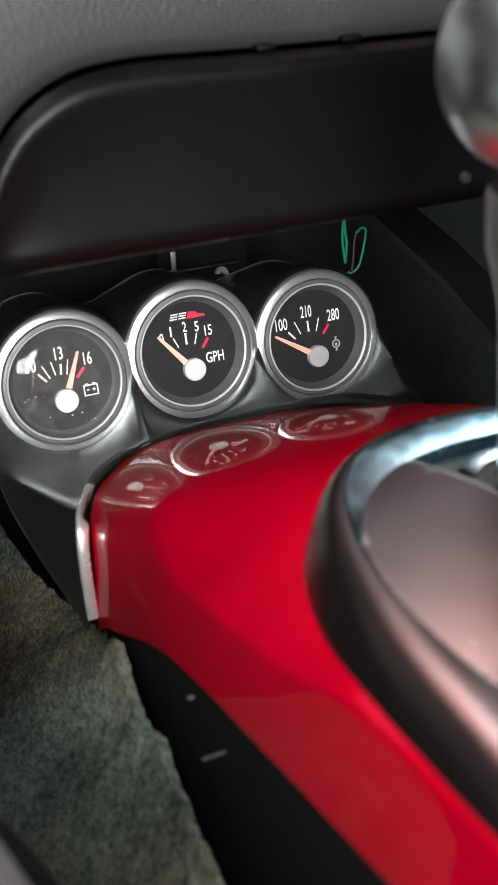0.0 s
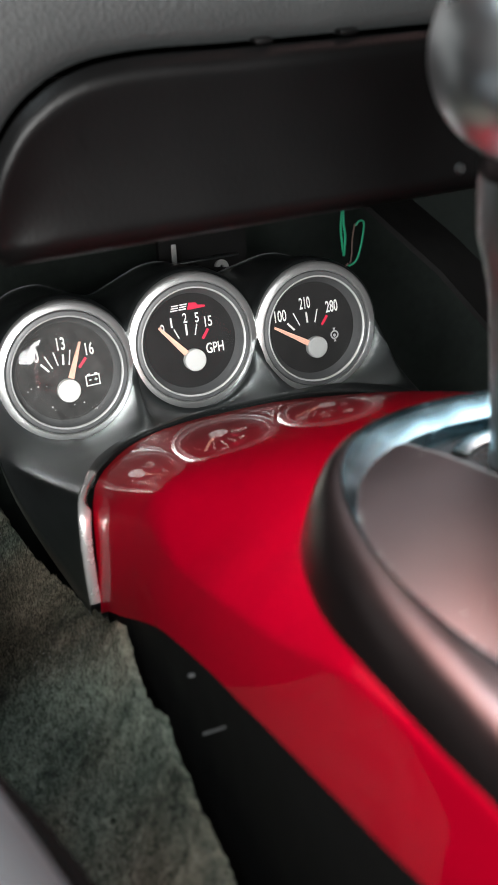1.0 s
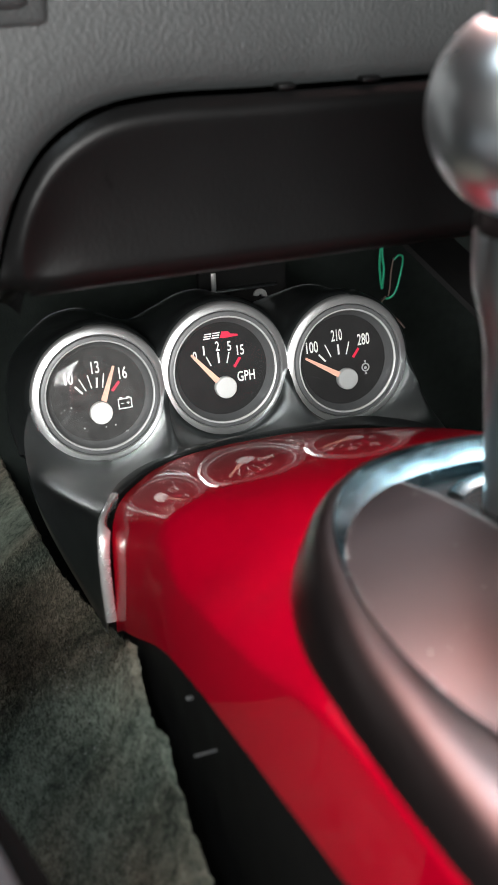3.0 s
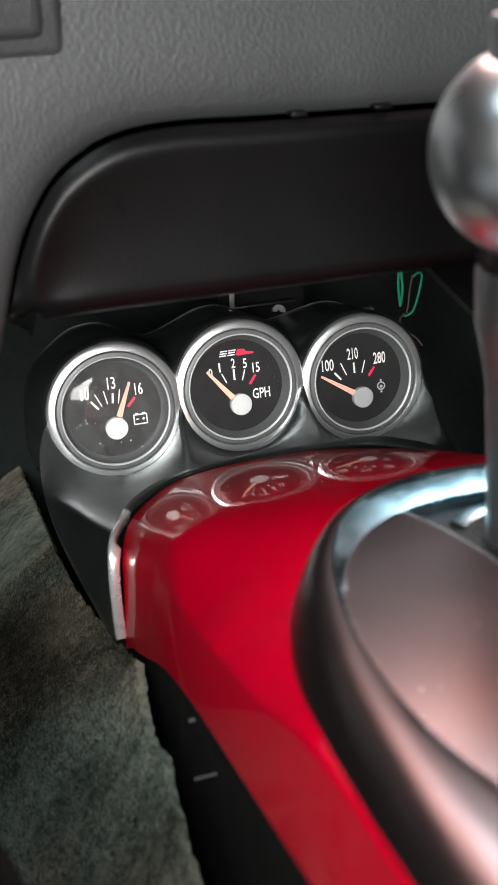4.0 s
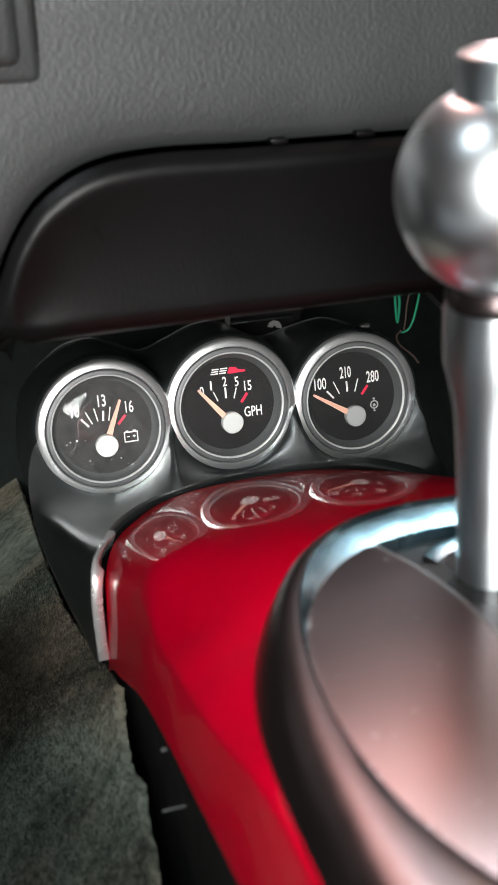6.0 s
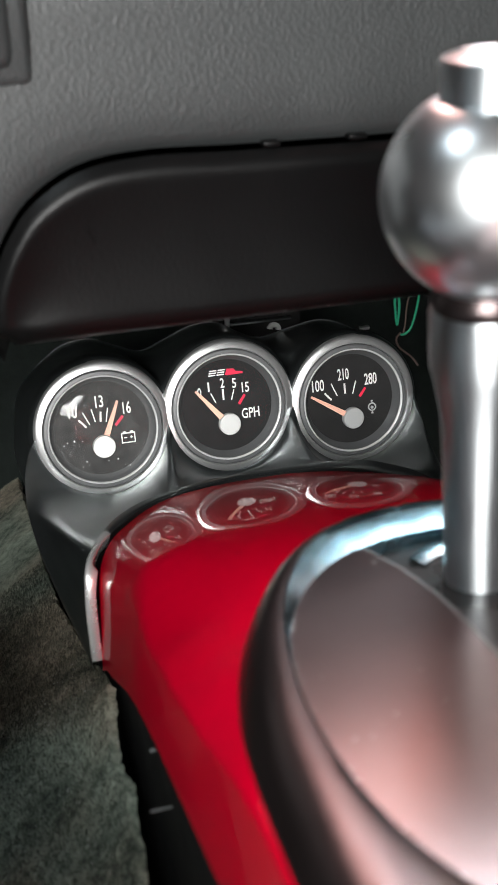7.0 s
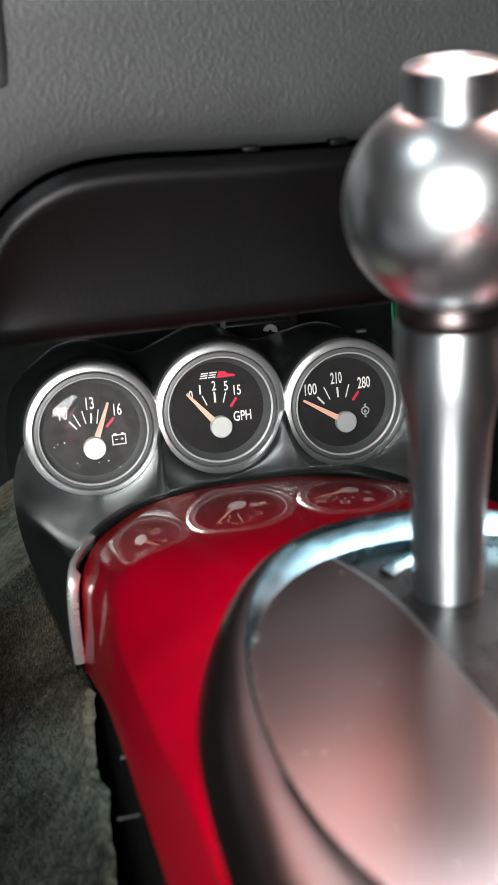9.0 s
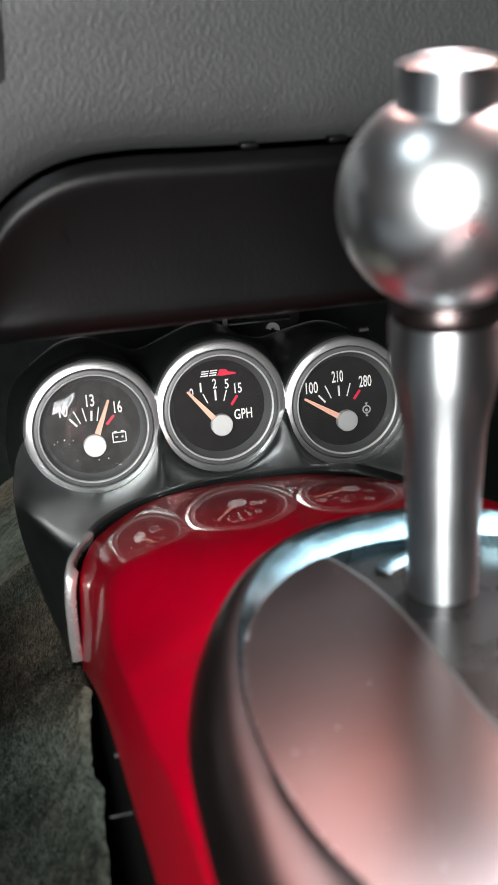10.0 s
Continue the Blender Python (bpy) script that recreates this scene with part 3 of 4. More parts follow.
# flange on the pod's rear edge, silver at left to paint in reflected light
rows = []
for k, p in enumerate(trim):
    d = np.array(trim[min(k + 1, 119)]) - np.array(trim[max(k - 1, 0)])
    d /= np.linalg.norm(d)
    out = np.array([-d[2], 0, d[0]])
    out = out / max(1e-6, np.linalg.norm(out))
    fwd = np.array([0.0, 1.0, 0.0])
    fwd = fwd - d * fwd.dot(d)
    fwd /= np.linalg.norm(fwd)
    q = np.array(p)
    wide = 1 + 0.7 * min(1.0, max(0.0, (p[0] - 0.0965) / 0.007)) * min(1.0, max(0.3, (0.130 - p[0]) / 0.012))
    deep = 0.4 + 0.6 * min(1.0, max(0.0, (p[0] - 0.107) / 0.014))
    profile = ((-0.0048 * wide, 0.0030 * deep), (-0.0046 * wide, 0.0002), (-0.0040 * wide, -0.0004), (-0.0022, -0.0006), (-0.0006, -0.0004), (0.0, 0.0004 * deep), (0.0002, 0.0022 * deep), (-0.0004, 0.0046 * deep), (-0.0048, 0.006 * deep))
    rows.append([tuple(q + out * a + fwd * b) for a, b in profile])
# one charcoal strip split here: lit end in silver, rest in pod paint
bend = next(k for k, p in enumerate(trim) if p[0] > 0.112)
part("flange", sheet(rows[:bend + 1]), "flange", pod, "edge flange, its reflected light put into a silver colour")
part("lip", sheet(rows[bend:]), "pod", pod, "rolled charcoal lip along the edge")

# ---- console ----
console = thing("centre_console", "candy red console shell with black sides", "centre console")
AXIS = 0.1922        # the red shell's middle line
Z_LOW = [(0.485, 0.3160), (0.40, 0.3180), (0.385, 0.3260), (0.37, 0.3370), (0.355, 0.3453), (0.34, 0.3540), (0.325, 0.3630), (0.31, 0.3715), (0.295, 0.3787), (0.28, 0.3845), (0.265, 0.3897),
         (0.25, 0.3947), (0.23, 0.4005), (0.21, 0.4065), (0.19, 0.4123), (0.16, 0.4210), (0.1, 0.4365), (-0.2, 0.4535)]
X_LOW = [(0.485, 0.1000), (0.395, 0.1003), (0.37, 0.1006), (-0.2, 0.1004)]
CREASE_X = [(0.485, 0.1030), (0.40, 0.1034), (0.37, 0.1052), (0.355, 0.1075), (0.34, 0.1090), (0.325, 0.1082), (0.31, 0.1068), (0.295, 0.1060), (0.28, 0.1058), (-0.2, 0.1056)]
# the crease's height
CREASE_Z = [(0.485, 0.3290), (0.45, 0.3500), (0.425, 0.3640), (0.40, 0.3770), (0.385, 0.3842), (0.37, 0.3890), (0.355, 0.3912), (0.34, 0.3922), (0.325, 0.3940), (0.31, 0.3978), (0.295, 0.4032),
            (0.28, 0.4088), (0.265, 0.4145), (0.25, 0.4205), (0.23, 0.4290), (0.21, 0.4370), (0.18, 0.4465), (0.15, 0.4535), (0.1, 0.460), (-0.2, 0.47)]
FILLET = [(0.485, 0.013), (0.40, 0.015), (0.37, 0.016), (0.355, 0.015), (0.34, 0.012), (0.325, 0.007), (0.31, 0.0032), (0.295, 0.0016), (-0.2, 0.0016)]


# the height at which the sloping flanks beside the lever would meet over the middle line
RIDGE_Z = [(0.485, 0.446), (0.33, 0.446), (0.31, 0.4545), (0.285, 0.4585), (0.27, 0.4610), (0.25, 0.4660), (0.21, 0.4900), (0.18, 0.4950), (0.1, 0.500), (-0.2, 0.505)]


def shell_front(d, y):
    """The top beside the gauges, at a distance from the middle line."""
    a, b = (max(y, 0.25) - 0.40) / 0.1, (d / 0.08) ** 2
    return (0.39459 - 0.045024 * a - 0.006019 * a * a + 0.001683 * a ** 3 + b * (-0.012809 - 0.002741 * a + 0.017592 * a * a + 0.021067 * a ** 3)
            + b * b * (0.016279 + 0.021286 * a - 0.058559 * a * a - 0.069204 * a ** 3) + b ** 3 * (-0.027968 - 0.047004 * a + 0.047678 * a * a + 0.059663 * a ** 3)
            + b ** 5 * (0.008222 + 0.031867 * a + 0.006148 * a * a - 0.003892 * a ** 3))


def shell_top(x, y):
    """The crowned top: square-shouldered beside the gauges, falling straighter to the creases beside the lever."""
    d, limit = abs(x - AXIS), 0.0725
    front = shell_front(min(d, limit), y) + 0.30 * max(0.0, 0.25 - y)
    if d > limit:
        # beyond the crown it rolls on with an even curve
        tilt = (shell_front(limit, y) - shell_front(limit - 0.002, y)) / 0.002
        front += tilt * (d - limit) - 0.5 * (15 + 45 * min(1.0, max(0.0, (0.40 - y) / 0.06))) * (d - limit) ** 2
    q = abs(x - AXIS) / (AXIS - lerp_table(CREASE_X, y))
    ridge = lerp_table(RIDGE_Z, y)
    flank = ridge - (ridge - lerp_table(CREASE_Z, y)) * q ** 1.3
    soft = min(flank, front) - 0.0035 * math.log(1.0 + math.exp(-abs(flank - front) / 0.0035))
    h = min(1.0, max(0.0, (y - 0.17) / 0.05))
    low = flank + (soft - flank) * h * h * (3 - 2 * h)
    g = min(1.0, max(0.0, (0.342 - y) / 0.065))
    g = g * g * (3 - 2 * g)
    return (1 - g) * front + g * low


def section(y, u):
    """A point of the shell's skin; u runs from 0 at the lower left edge through 0.5 in the middle to 1."""
    v, sx = 2 * min(u, 1 - u), (-1 if u <= 0.5 else 1)
    zl, xl, xc, e = lerp_table(Z_LOW, y), lerp_table(X_LOW, y), lerp_table(CREASE_X, y), lerp_table(FILLET, y)
    bx = xc + 0.9 * e                                    # where the rounded corner meets the top
    bz = shell_top(bx, y)
    slope = (shell_top(bx + 0.0015, y) - bz) / 0.0015
    zc = bz - slope * (bx - xc)                          # the top runs on straight to the corner
    h = max(0.004, zc - zl)
    k = min(e, 0.6 * h) / h
    ax, az = xc + (xl - xc) * k, zc - k * h              # and where it leaves the side
    if v < 0.25:
        f = v / 0.25
        x, z = xl + (ax - xl) * f, zl + (az - zl) * f
    elif v < 0.45:
        f = (v - 0.25) / 0.20
        x = (1 - f) ** 2 * ax + 2 * f * (1 - f) * xc + f * f * bx
        z = (1 - f) ** 2 * az + 2 * f * (1 - f) * zc + f * f * bz
    else:
        f = (v - 0.45) / 0.55
        x = bx + (AXIS - bx) * f
        z = shell_top(x, y)
    return AXIS + sx * (AXIS - x), z


Y_FRONT = [(0.0995, 0.3835), (0.1022, 0.388), (0.107, 0.399), (0.1195, 0.4215), (0.1405, 0.4460), (0.1725, 0.4638), (0.190, 0.4685), (0.208, 0.4668), (0.230, 0.4505), (0.243, 0.4195),
           (0.253, 0.3895), (0.2615, 0.3675), (0.268, 0.3525)]
NU, NV = 220, 150
rows = []
for i in range(NU + 1):
    u = i / NU
    yf = 0.40
    for _ in range(25):
        xf = section(yf, u)[0]
        yf += 0.6 * (lerp_table(Y_FRONT, xf) - 0.0006 + 0.005 * min(1.0, max(0.0, (xf - 0.102) / 0.008)) * min(1.0, max(0.0, (0.165 - xf) / 0.03)) - yf)
    row = []
    for j in range(NV + 1):
        y = yf + (-0.2 - yf) * (j / NV) ** 1.3
        x, z = section(y, u)
        row.append((x, y, z))
    rows.append(row)
bm = sheet(rows)
# opening in the shell for the lever's oval surround
HOLE = (0.192, 0.115, 0.0838, 0.1665)
oval_of = lambda p: abs((p.x - HOLE[0]) / HOLE[2]) ** 2.45 + abs((p.y - HOLE[1]) / HOLE[3]) ** 2.45
bmesh.ops.delete(bm, geom=[f for f in bm.faces if oval_of(f.calc_center_median()) < 1], context="FACES")
for v in [v for v in bm.verts if v.is_boundary and 0.8 < oval_of(v.co) < 1.25 and v.co.x > 0.112]:
    k = oval_of(v.co) ** (-1 / 2.45)
    v.co.x, v.co.y = HOLE[0] + (v.co.x - HOLE[0]) * k, HOLE[1] + (v.co.y - HOLE[1]) * k
    v.co.z = shell_top(v.co.x, v.co.y)
part("shell", bm, "red", console, "glossy candy red shell", angle=60)

for sx in (-1, 1):
    rows = []
    for y in np.linspace(0.384 if sx < 0 else 0.35, -0.2, 60):
        zl, w = lerp_table(Z_LOW, y), AXIS - lerp_table(X_LOW, y)
        rows.append([(AXIS + sx * (w - 0.003), y, zl + 0.004), (AXIS + sx * (w - 0.0025), y, zl - 0.012), (AXIS + sx * (w - 0.001), y, zl - 0.05), (AXIS + sx * (w + 0.0005), y, 0.30), (AXIS + sx * (w + 0.001), y, 0.26)])
    part("side_panel", sheet(rows), "black", console, "black plastic side")
part("side_clip", box(0.1010, 0.1034, 0.2740, 0.2754, 0.3747, 0.3755, 0.0002), "bezel", console, "small bright clip on the side")
part("side_clip", box(0.0955, 0.1034, 0.2476, 0.2482, 0.3749, 0.3755, 0.00015), "bezel", console, "small bright bar on the side")


def oval(cx, cy, a, b, k, n, p=2.0):
    t = 2 * math.pi * k / n
    c, s = math.cos(t), math.sin(t)
    return cx + a * math.copysign(abs(c) ** (2 / p), c), cy + b * math.copysign(abs(s) ** (2 / p), s)


def plate_z(y):
    return 0.4495 + 0.10 * (0.28 - y)


N = 144


def plate_oval(k, grow=0.0):
    return oval(0.192, 0.174, 0.0665 + grow, 0.090 + grow, k, N, 2.2)


def ring_share(y):
    """The bright ring is a crescent: broad beyond the lever and run out to a hairline beside it."""
    g = min(1.0, max(0.0, (y - 0.196) / 0.070))
    return g * g * (3 - 2 * g)


# satin black oval rim, rolled down on to the red shell
rows = []
for f, dz in ((0.0, -0.003), (0.0, 0.0), (0.02, 0.0), (0.06, 0.0), (0.12, 0.0002), (0.2, 0.0006), (0.3, 0.0010), (0.42, 0.0012), (0.55, 0.0011), (0.68, 0.0009), (0.8, 0.0006), (0.9, 0.0003), (0.97, 0.0001),
              (1.0, -0.0006), (1.0, -0.01)):
    r = []
    for k in range(N):
        x0, y0 = oval(0.192, 0.115, 0.0858, 0.1700, k, N, 2.5)
        xp, yp = plate_oval(k)
        g = ring_share(yp)
        x1, y1 = xp + (xp - 0.192) * 0.007, yp + 0.0003 + 0.0150 * g
        x, y = x0 + (x1 - x0) * f, y0 + (y1 - y0) * f
        foot = shell_top(x0, y0) - 0.0008
        drop = plate_z(y0) - foot
        u = 1 - f
        z = plate_z(y) + dz - drop * (0.55 * (1 - math.sqrt(max(0.0, 1 - u * u))) + 0.45 * u * u)
        r.append((x, y, z))
    rows.append(r)
part("oval_rim", sheet(rows, wrap=True), "rim", console, "satin black oval rim")
rows = []
for f, dz in ((0.0, -0.008), (0.0, 0.0006), (0.08, 0.0012), (0.35, 0.0006), (0.7, -0.0006), (1.0, -0.0018), (1.0, -0.011)):
    r = []
    for k in range(N):
        x1, y1 = plate_oval(k)
        g = ring_share(y1)
        x0, y0 = x1 + (x1 - 0.192) * 0.0062, y1 + 0.0002 + 0.0150 * g
        x, y = x0 + (x1 - x0) * f, y0 + (y1 - y0) * f
        r.append((x, y, plate_z(y) + dz * (0.25 + 0.75 * g)))
    rows.append(r)
part("oval_ring", sheet(rows, wrap=True), "alu", console, "satin aluminium crescent ring")


def plate_crown(y):
    return 0.0022 * max(0.0, 1 - ((y - 0.174) / 0.090) ** 2)


def channel_edge(y, sx):
    """The lever channel's side, which flares beyond the lever."""
    return 0.1980 + sx * (0.0212 + 0.0092 * max(0.0, (y - 0.205) / 0.055) ** 2.4)


# the plate inside the ring, in two halves beside the lever's channel
for sx in (-1, 1):
    rows, line = [], []
    for j in range(61):
        y = 0.174 + 0.090 * math.sin(radians(-90 + 180 * j / 60)) * 0.9995
        f = abs((y - 0.174) / 0.090)
        outer_x = 0.192 + sx * 0.0665 * max(0.0, 1 - f ** 2.2) ** (1 / 2.2)
        inner_x = channel_edge(y, sx)
        if (outer_x - inner_x) * sx < 0.0004:
            continue
        top = plate_z(y) - 0.0012
        r = [(inner_x + sx * 0.0006, y, top - 0.010), (inner_x + sx * 0.0002, y, top - 0.0010 + plate_crown(y)), (inner_x + sx * 0.0010, y, top + plate_crown(y))]
        for k in range(1, 19):
            g = k / 18
            r.append((inner_x + sx * 0.001 + (outer_x - inner_x - sx * 0.001) * g, y, top + plate_crown(y) * (1 - g * g)))
        rows.append(r)
        line.append((inner_x + sx * 0.0003, y, top - 0.0004 + plate_crown(y)))
    half = part("plate_half", sheet(rows), "plate", console, "dark brown-black plate half")
    part("plate_edge", tube(line, 0.00055, 8), "bezel", half, "thin pale edge of the plate")
rows = [[(0.1980 + d, y, plate_z(y) - 0.0068) for d in np.linspace(-0.034, 0.034, 12)] for y in np.linspace(0.268, 0.085, 30)]
part("channel", sheet(rows), "channel", console, "satin black lever channel")
part("escutcheon", lathe([(0.0205, -0.0004), (0.0207, 0.0006), (0.0222, 0.0012), (0.0246, 0.0020), (0.0256, 0.0018), (0.0258, -0.0004)], 72, a0=radians(48), a1=radians(136)), "alu", console,
     "pale curved lever surround", at=pose(0.2000, 0.2350, plate_z(0.235) - 0.0066, -5.7))

# ---- gear lever ----
lever = thing("gear_lever", "polished aluminium gear lever with ball knob", "gear lever", at=pose(0.1972, 0.238, 0.4395, 0, -3.0, 0))
# black ring in place of the dark hole round the shaft
part("foot_hole_ring", lathe([(0.0098, 0.0005), (0.0128, 0.001), (0.0128, -0.004)], 48), "black", lever, "black ring drawn as the dark hole at the foot")
part("shaft", lathe([(0.0, -0.004), (0.0100, -0.004), (0.0102, 0.02), (0.0106, 0.043), (0.0111, 0.058), (0.0117, 0.0635), (0.0132, 0.0715), (0.0140, 0.0748), (0.0144, 0.0765), (0.0146, 0.080), (0.0146, 0.0915), (0.0140, 0.093)], 72),
     "turned", lever, "polished flared shaft")
part("neck", lathe([(0.0136, 0.092), (0.0143, 0.0938), (0.0143, 0.0958), (0.0128, 0.0985)], 64), "rim", lever, "dark grey neck ring")
prof = []
R = 0.0270
for k in range(45):
    a = radians(-67 + (67 + 57) * k / 44)
    prof.append((R * math.cos(a), 0.1224 + R * math.sin(a)))
prof = [(0.006, 0.0972)] + prof + [(0.0125, prof[-1][1] + 0.0006)]
part("ball", lathe(prof, 96), "chrome", lever, "polished ball knob")
top = prof[-1][1]
part("cap", lathe([(0.0121, top - 0.002), (0.0121, top + 0.0076), (0.0123, top + 0.0086), (0.0118, top + 0.0096), (0.0085, top + 0.0107), (0.0, top + 0.0112)], 72), "turned", lever, "flat button cap")

# pale dust caught along the plate's edge, and a few motes on the plate, the rim and the red shell
def motes(name, label, spots):
    verts, faces = [], []
    for x, y, z, w in spots:
        n = len(verts)
        verts += [(x - w, y, z), (x, y - 0.8 * w, z), (x + 1.3 * w, y, z), (x, y + w, z), (x, y, z + 0.6 * w)]
        faces += [(n, n + 1, n + 4), (n + 1, n + 2, n + 4), (n + 2, n + 3, n + 4), (n + 3, n, n + 4)]
    me = bpy.data.meshes.new(name)
    me.from_pydata(verts, [], faces)
    me.materials.append(M["hub"])
    return tagged(new(name, me), label, "dust", kind="stuff")


rng = random.Random(23)
spots = []
for _ in range(70):
    k = rng.uniform(54, 92)
    x, y = plate_oval(k)
    spots.append((x + rng.gauss(0.0004, 0.0003), y, plate_z(y) - 0.0006, 0.00008 + 0.0003 * rng.random() ** 3))
for _ in range(26):
    x, y = rng.uniform(0.130, 0.172), rng.uniform(0.12, 0.25)
    if abs((x - 0.192) / 0.0665) ** 2.2 + abs((y - 0.174) / 0.09) ** 2.2 < 0.95:
        spots.append((x, y, plate_z(y) - 0.0010 + plate_crown(y) * (1 - ((0.177 - x) / 0.05) ** 2), 0.00008 + 0.00022 * rng.random() ** 2))
motes("plate_dust", "pale dust along the console plate's edge", spots)
spots = []
for _ in range(9):
    x, y = rng.uniform(0.112, 0.150), rng.uniform(0.28, 0.37)
    spots.append((x, y, shell_top(x, y) + 0.00005, 0.00006 + 0.0001 * rng.random() ** 2))
motes("shell_dust", "a few pale motes on the red console shell", spots)

# ---- carpet, side trim and seat ----
def carpet_z(x, y):
    d = 0.0945 - x
    base = 0.334 - (0.5 * d + 4.5 * d * d if d > 0 else 0)
    if d > 0.06:
        base = 0.334 - 0.0462 - (d - 0.06) * 1.1
    base -= 0.006 * min(1.0, max(0.0, (y - 0.35) / 0.03))
    return max(0.08, base + 0.0012 * noise.noise((x * 30, y * 30, 0)) + 0.0007 * noise.noise((x * 140, y * 140, 4)) - 0.21 * min(0.4, max(0.0, y - 0.365)))


CARPET_RIGHT = [(0.75, 0.090), (0.50, 0.090), (0.44, 0.094), (0.40, 0.099), (0.372, 0.1020), (0.356, 0.0992), (0.34, 0.0962), (0.325, 0.0940), (0.30, 0.0918), (0.288, 0.0935), (0.27, 0.0915), (0.25, 0.0905), (0.2, 0.089), (-0.1, 0.085)]
CARPET_LEFT = [(0.75, -0.30), (-0.1, -0.30)]


def carpet_right(y):
    return lerp_table(CARPET_RIGHT, y) + 0.0012 * noise.noise((y * 70, 3, 1)) + 0.0008 * noise.noise((y * 260, 1, 5)) + 0.0008 * noise.noise((y * 620, 2, 8))


def carpet_left(y):
    return lerp_table(CARPET_LEFT, y) + 0.0010 * noise.noise((y * 120, 7, 2))


rows = []
for j in range(561):
    y = 0.72 - 0.82 * j / 560
    row = []
    e, l = carpet_right(y), carpet_left(y)
    for k in range(81):
        x = e + (l - e) * (k / 80) ** 1.9
        d = e - x
        lift = 0.014 * max(0.0, 1 - d / 0.02) ** 2 * min(1.0, max(0.0, (0.368 - y) / 0.02))
        row.append((x, y, carpet_z(x, y) + lift))
    rows.append(row)
carpet = part("carpet", sheet(rows, 0.004), "carpet")
tagged(carpet, "worn grey-green carpet beside the console", "carpet", kind="structure")
# short pile on the stretch beside the console
rng = random.Random(5)
verts, faces = [], []
for _ in range(42000):
    y = 0.24 + 0.30 * rng.random() ** 1.2
    e = carpet_right(y)
    x = e - 0.085 * rng.random()
    d = e - x
    lift = 0.014 * max(0.0, 1 - d / 0.02) ** 2 * min(1.0, max(0.0, (0.368 - y) / 0.02))
    z = carpet_z(x, y) + lift
    a, h, w = rng.random() * 6.283, 0.0008 + 0.0016 * rng.random(), 0.00022 + 0.0002 * rng.random()
    lx, ly = 0.0016 * (rng.random() - 0.5), 0.0016 * (rng.random() - 0.5)
    n = len(verts)
    verts += [(x - w * math.cos(a), y - w * math.sin(a), z - 0.0004), (x + w * math.cos(a), y + w * math.sin(a), z - 0.0004), (x + lx, y + ly, z + h)]
    faces.append((n, n + 1, n + 2))
me = bpy.data.meshes.new("carpet_pile")
me.from_pydata(verts, [], faces)
me.materials.append(M["fibre"])
pile = tagged(new("carpet_pile", me), "short uneven grey-green carpet pile", "carpet pile", kind="stuff")

# pale crumbs and lint caught in the pile
verts, faces = [], []
for _ in range(420):
    y = 0.225 + 0.18 * rng.random()
    x = carpet_right(y) - 0.075 * rng.random()
    z, w = carpet_z(x, y) + 0.0016, 0.00014 + 0.00022 * rng.random() ** 3
    n = len(verts)
    verts += [(x - w, y, z), (x, y - w, z), (x + w * 1.3, y, z), (x, y + w, z), (x, y, z + w)]
    faces += [(n, n + 1, n + 4), (n + 1, n + 2, n + 4), (n + 2, n + 3, n + 4), (n + 3, n, n + 4)]
me = bpy.data.meshes.new("lint")
me.from_pydata(verts, [], faces)
me.materials.append(M["hub"])
tagged(new("lint", me), "pale specks of lint on the carpet", "lint", kind="stuff")

SEAT_EDGE = [(0.26, -0.035), (0.22, 0.0095), (0.19, 0.0240), (0.175, 0.0285), (0.14, 0.036), (0.10, 0.0425), (-0.3, 0.0605)]
seat = thing("seat", "pale grey leather seat cushion with black side", "seat")
cushion, valance = [], []
for y in np.linspace(0.258, -0.3, 50):
    e = lerp_table(SEAT_EDGE, y)
    cushion.append([(e - 0.008, y, 0.425)] + [(e - 0.02 + 0.02 * math.sin(a), y, 0.445 + 0.025 * math.cos(a)) for a in np.linspace(2.0, 0.0, 12)] + [(e - 0.06, y, 0.474), (e - 0.15, y, 0.474), (e - 0.30, y, 0.46)])
    valance.append([(e - 0.006, y, 0.436), (e + 0.006, y, 0.436), (e + 0.0095, y, 0.433), (e + 0.0105, y, 0.425), (e + 0.0095, y, 0.40), (e + 0.0, y, 0.30), (e - 0.004, y, 0.10)])
part("cushion", sheet(cushion), "seat", seat)
part("valance", sheet(valance), "felt", seat, "black seat side")

# ---- under the dashboard ----
part("bulkhead", box(-0.5, 1.1, 0.72, 0.74, 0.0, 0.8), "lining")
tagged(bpy.data.objects["bulkhead"], "carpeted bulkhead lining, coloured dark for the shade under the dashboard", "bulkhead", kind="structure")
rows = [[(0.305, 0.56, 0.44), (0.335, 0.50, 0.40), (0.40, 0.42, 0.30)], [(0.345, 0.62, 0.44), (0.375, 0.55, 0.40), (0.45, 0.46, 0.30)]]
tp = part("footwell_panel", sheet(rows, 0.003), "black")
tagged(tp, "black sloping panel beside the gauge pod", "trim panel", kind="structure")
# unseen panel, added so the red shell's side reflects something dark
left_blind = part("dark_reflection_panel", box(-0.58, -0.55, -0.55, 0.74, 0.02, 0.78, 0.01), "black")
tagged(left_blind, "unseen black panel added to darken reflections in the console's side", "door panel", kind="structure")
floor = part("floor_pan", box(-0.6, 1.2, -1.0, 0.74, 0.02, 0.05), "black")
tagged(floor, "dark carpeted car floor", "floor", kind="structure")

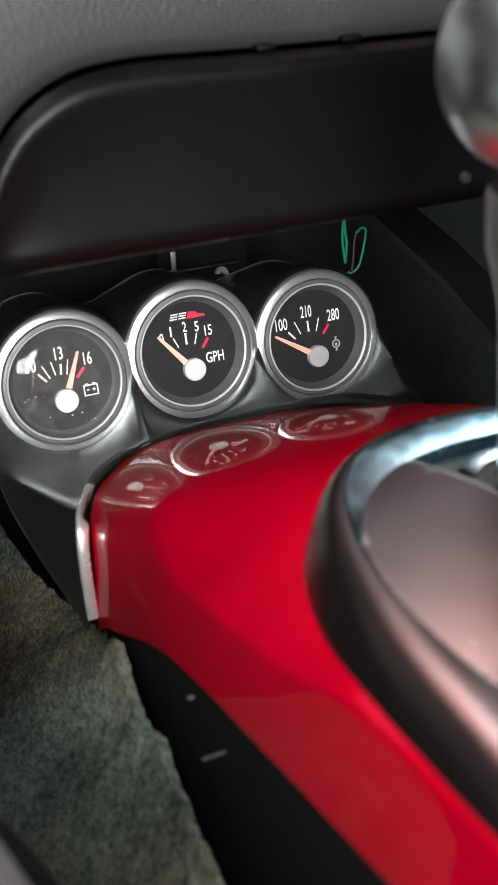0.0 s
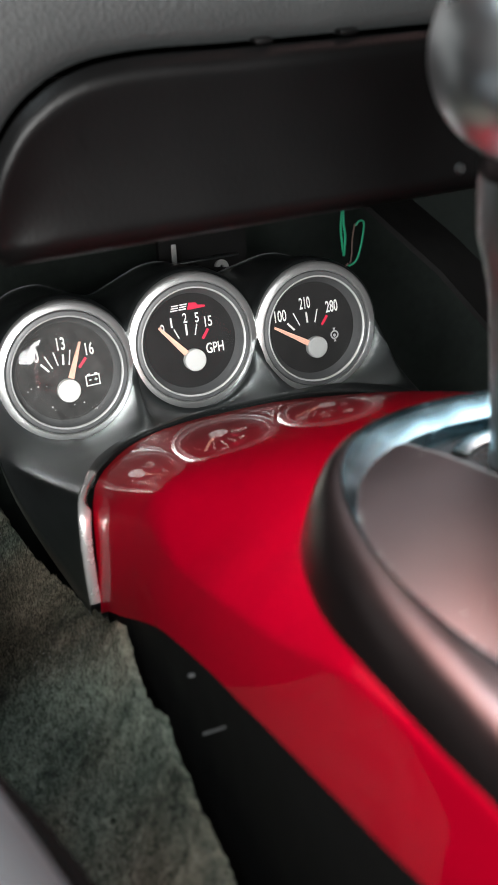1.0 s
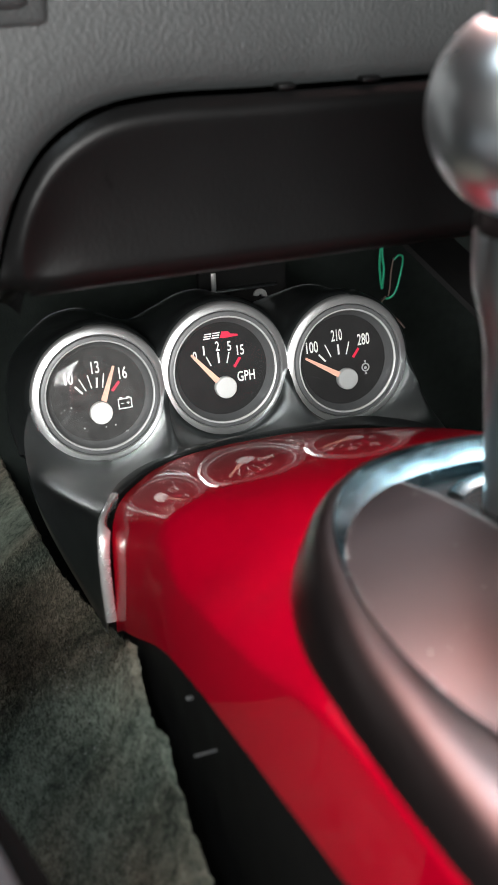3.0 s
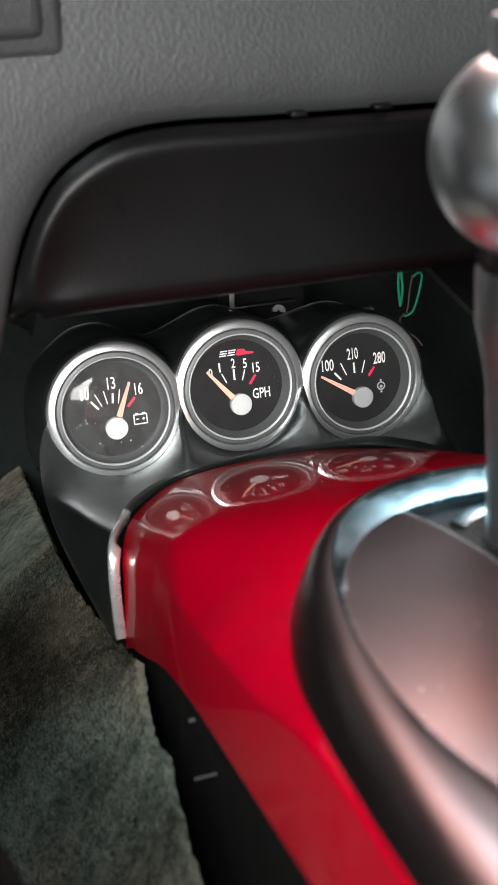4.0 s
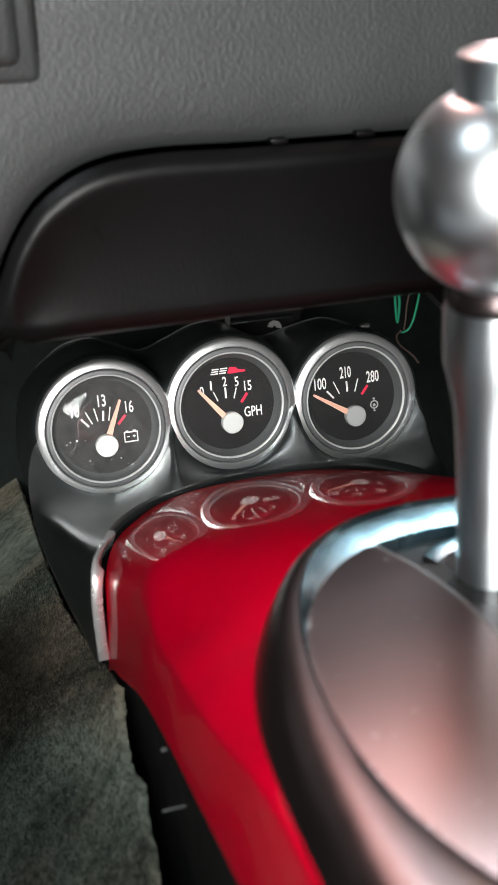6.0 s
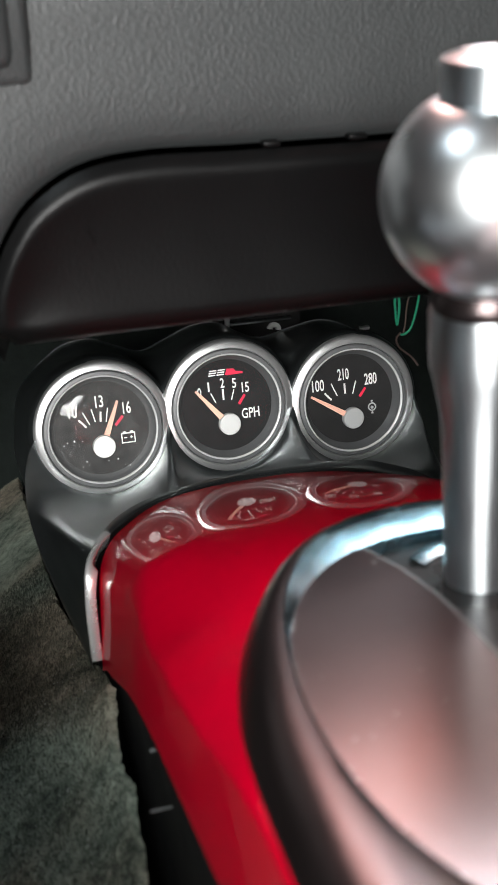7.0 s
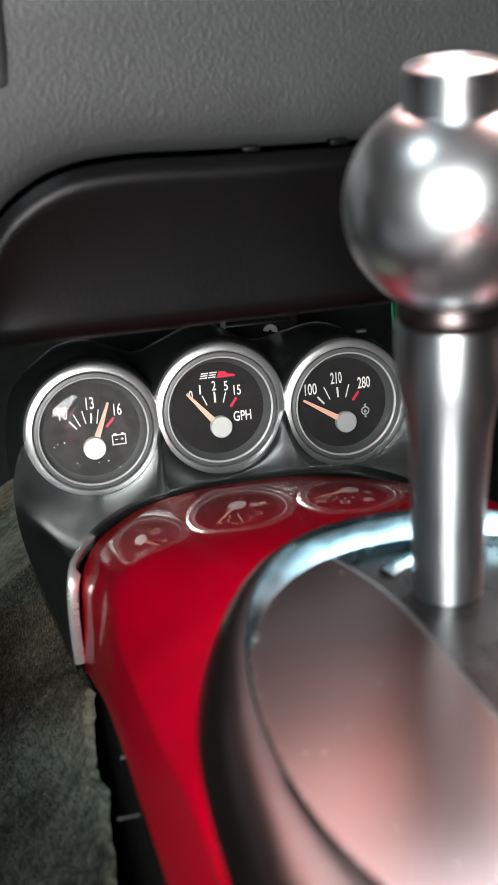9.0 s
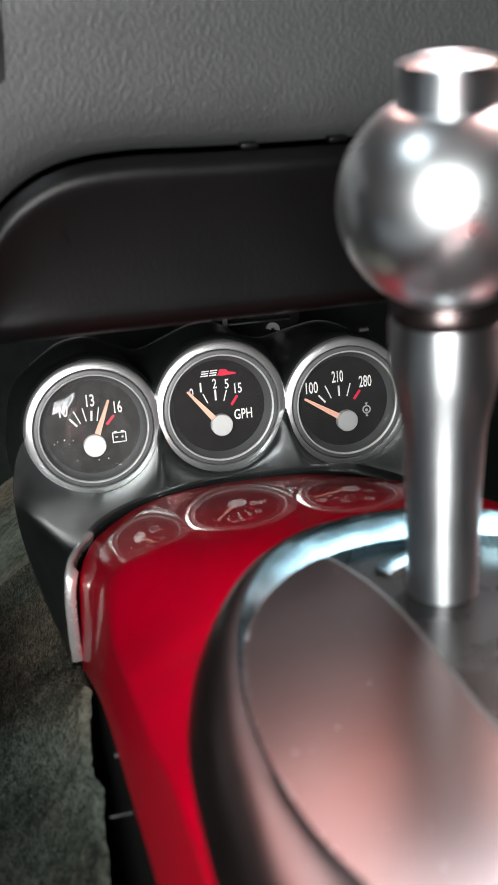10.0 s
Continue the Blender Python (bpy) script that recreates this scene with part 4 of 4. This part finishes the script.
br = thing("bracket", "small zinc bracket and clip under the dashboard", "bracket")
part("tab", box(0.2195, 0.2225, 0.6095, 0.611, 0.388, 0.402, 0.0004), "steel", br)
part("rail", box(0.222, 0.262, 0.6095, 0.6125, 0.3890, 0.3902, 0.0004), "pod", br)
part("loop", lathe([(0.0013, -0.001), (0.0044, -0.001), (0.0044, 0.001), (0.0013, 0.001)], 24, True, 0, math.pi), "steel", br, "bright half-round clip", at=pose(0.2515, 0.6125, 0.3825, 70, 12))
part("hanger", box(0.214, 0.27, 0.617, 0.622, 0.35, 0.4845), "black", br, "black hanger plate")
# steel sliver that paints in a small bright glint
part("glint", box(0.3000, 0.3060, 0.590, 0.593, 0.3835, 0.3853, 0.0002), "steel", br, "thin steel bar drawn as a glint")

wires = thing("wire_loop", "loose green wires hanging under the dashboard", "wire")
part("green_wire", tube(smooth_line([(0.330, 0.60, 0.44), (0.3265, 0.60, 0.402), (0.3272, 0.60, 0.388), (0.3285, 0.60, 0.380)], 24), 0.0008), "wire_green", wires)
part("green_wire", tube(smooth_line([(0.329, 0.602, 0.44), (0.3290, 0.602, 0.404), (0.3305, 0.602, 0.392), (0.3297, 0.602, 0.380)], 24), 0.0008), "wire_green", wires)
part("green_wire", tube(smooth_line([(0.3365, 0.60, 0.398), (0.3395, 0.60, 0.4005), (0.3425, 0.60, 0.398), (0.3405, 0.60, 0.385), (0.3375, 0.60, 0.376), (0.3330, 0.60, 0.373), (0.3305, 0.60, 0.374)], 40), 0.0007),
     "wire_green", wires)

part("brown_wire", tube(smooth_line([(0.3365, 0.601, 0.399), (0.3350, 0.601, 0.390), (0.3345, 0.601, 0.380), (0.3335, 0.601, 0.374)], 20), 0.0005), "wire_dark", wires)
part("brown_wire", tube(smooth_line([(0.3312, 0.6, 0.3745), (0.3275, 0.598, 0.3715), (0.3262, 0.59, 0.369), (0.3300, 0.58, 0.366), (0.3325, 0.575, 0.362)], 24), 0.0006), "wire_dark", wires)

# ---- unseen walls added to close the place, dark to hold down reflections ----
for name, b, mt in (("wall_north", (-3, 3.4, 3.4, 3.5, -0.4, 2.8), "wall"), ("wall_south", (-3, 3.4, -3.1, -3.0, -0.4, 2.8), "wall"),
                    ("wall_west", (-3.1, -3, -3, 3.4, -0.4, 2.8), "wall"), ("wall_east", (3.4, 3.5, -3, 3.4, -0.4, 2.8), "wall"),
                    ("ceiling", (-3, 3.4, -3, 3.4, 2.8, 2.9), "wall"), ("ground", (-3, 3.4, -3, 3.4, -0.5, -0.4), "concrete")):
    tagged(part(name, box(*b), mt, smooth=False), "plain painted " + name.split("_")[0] + " of the unseen added enclosure", name.split("_")[0], kind="structure")
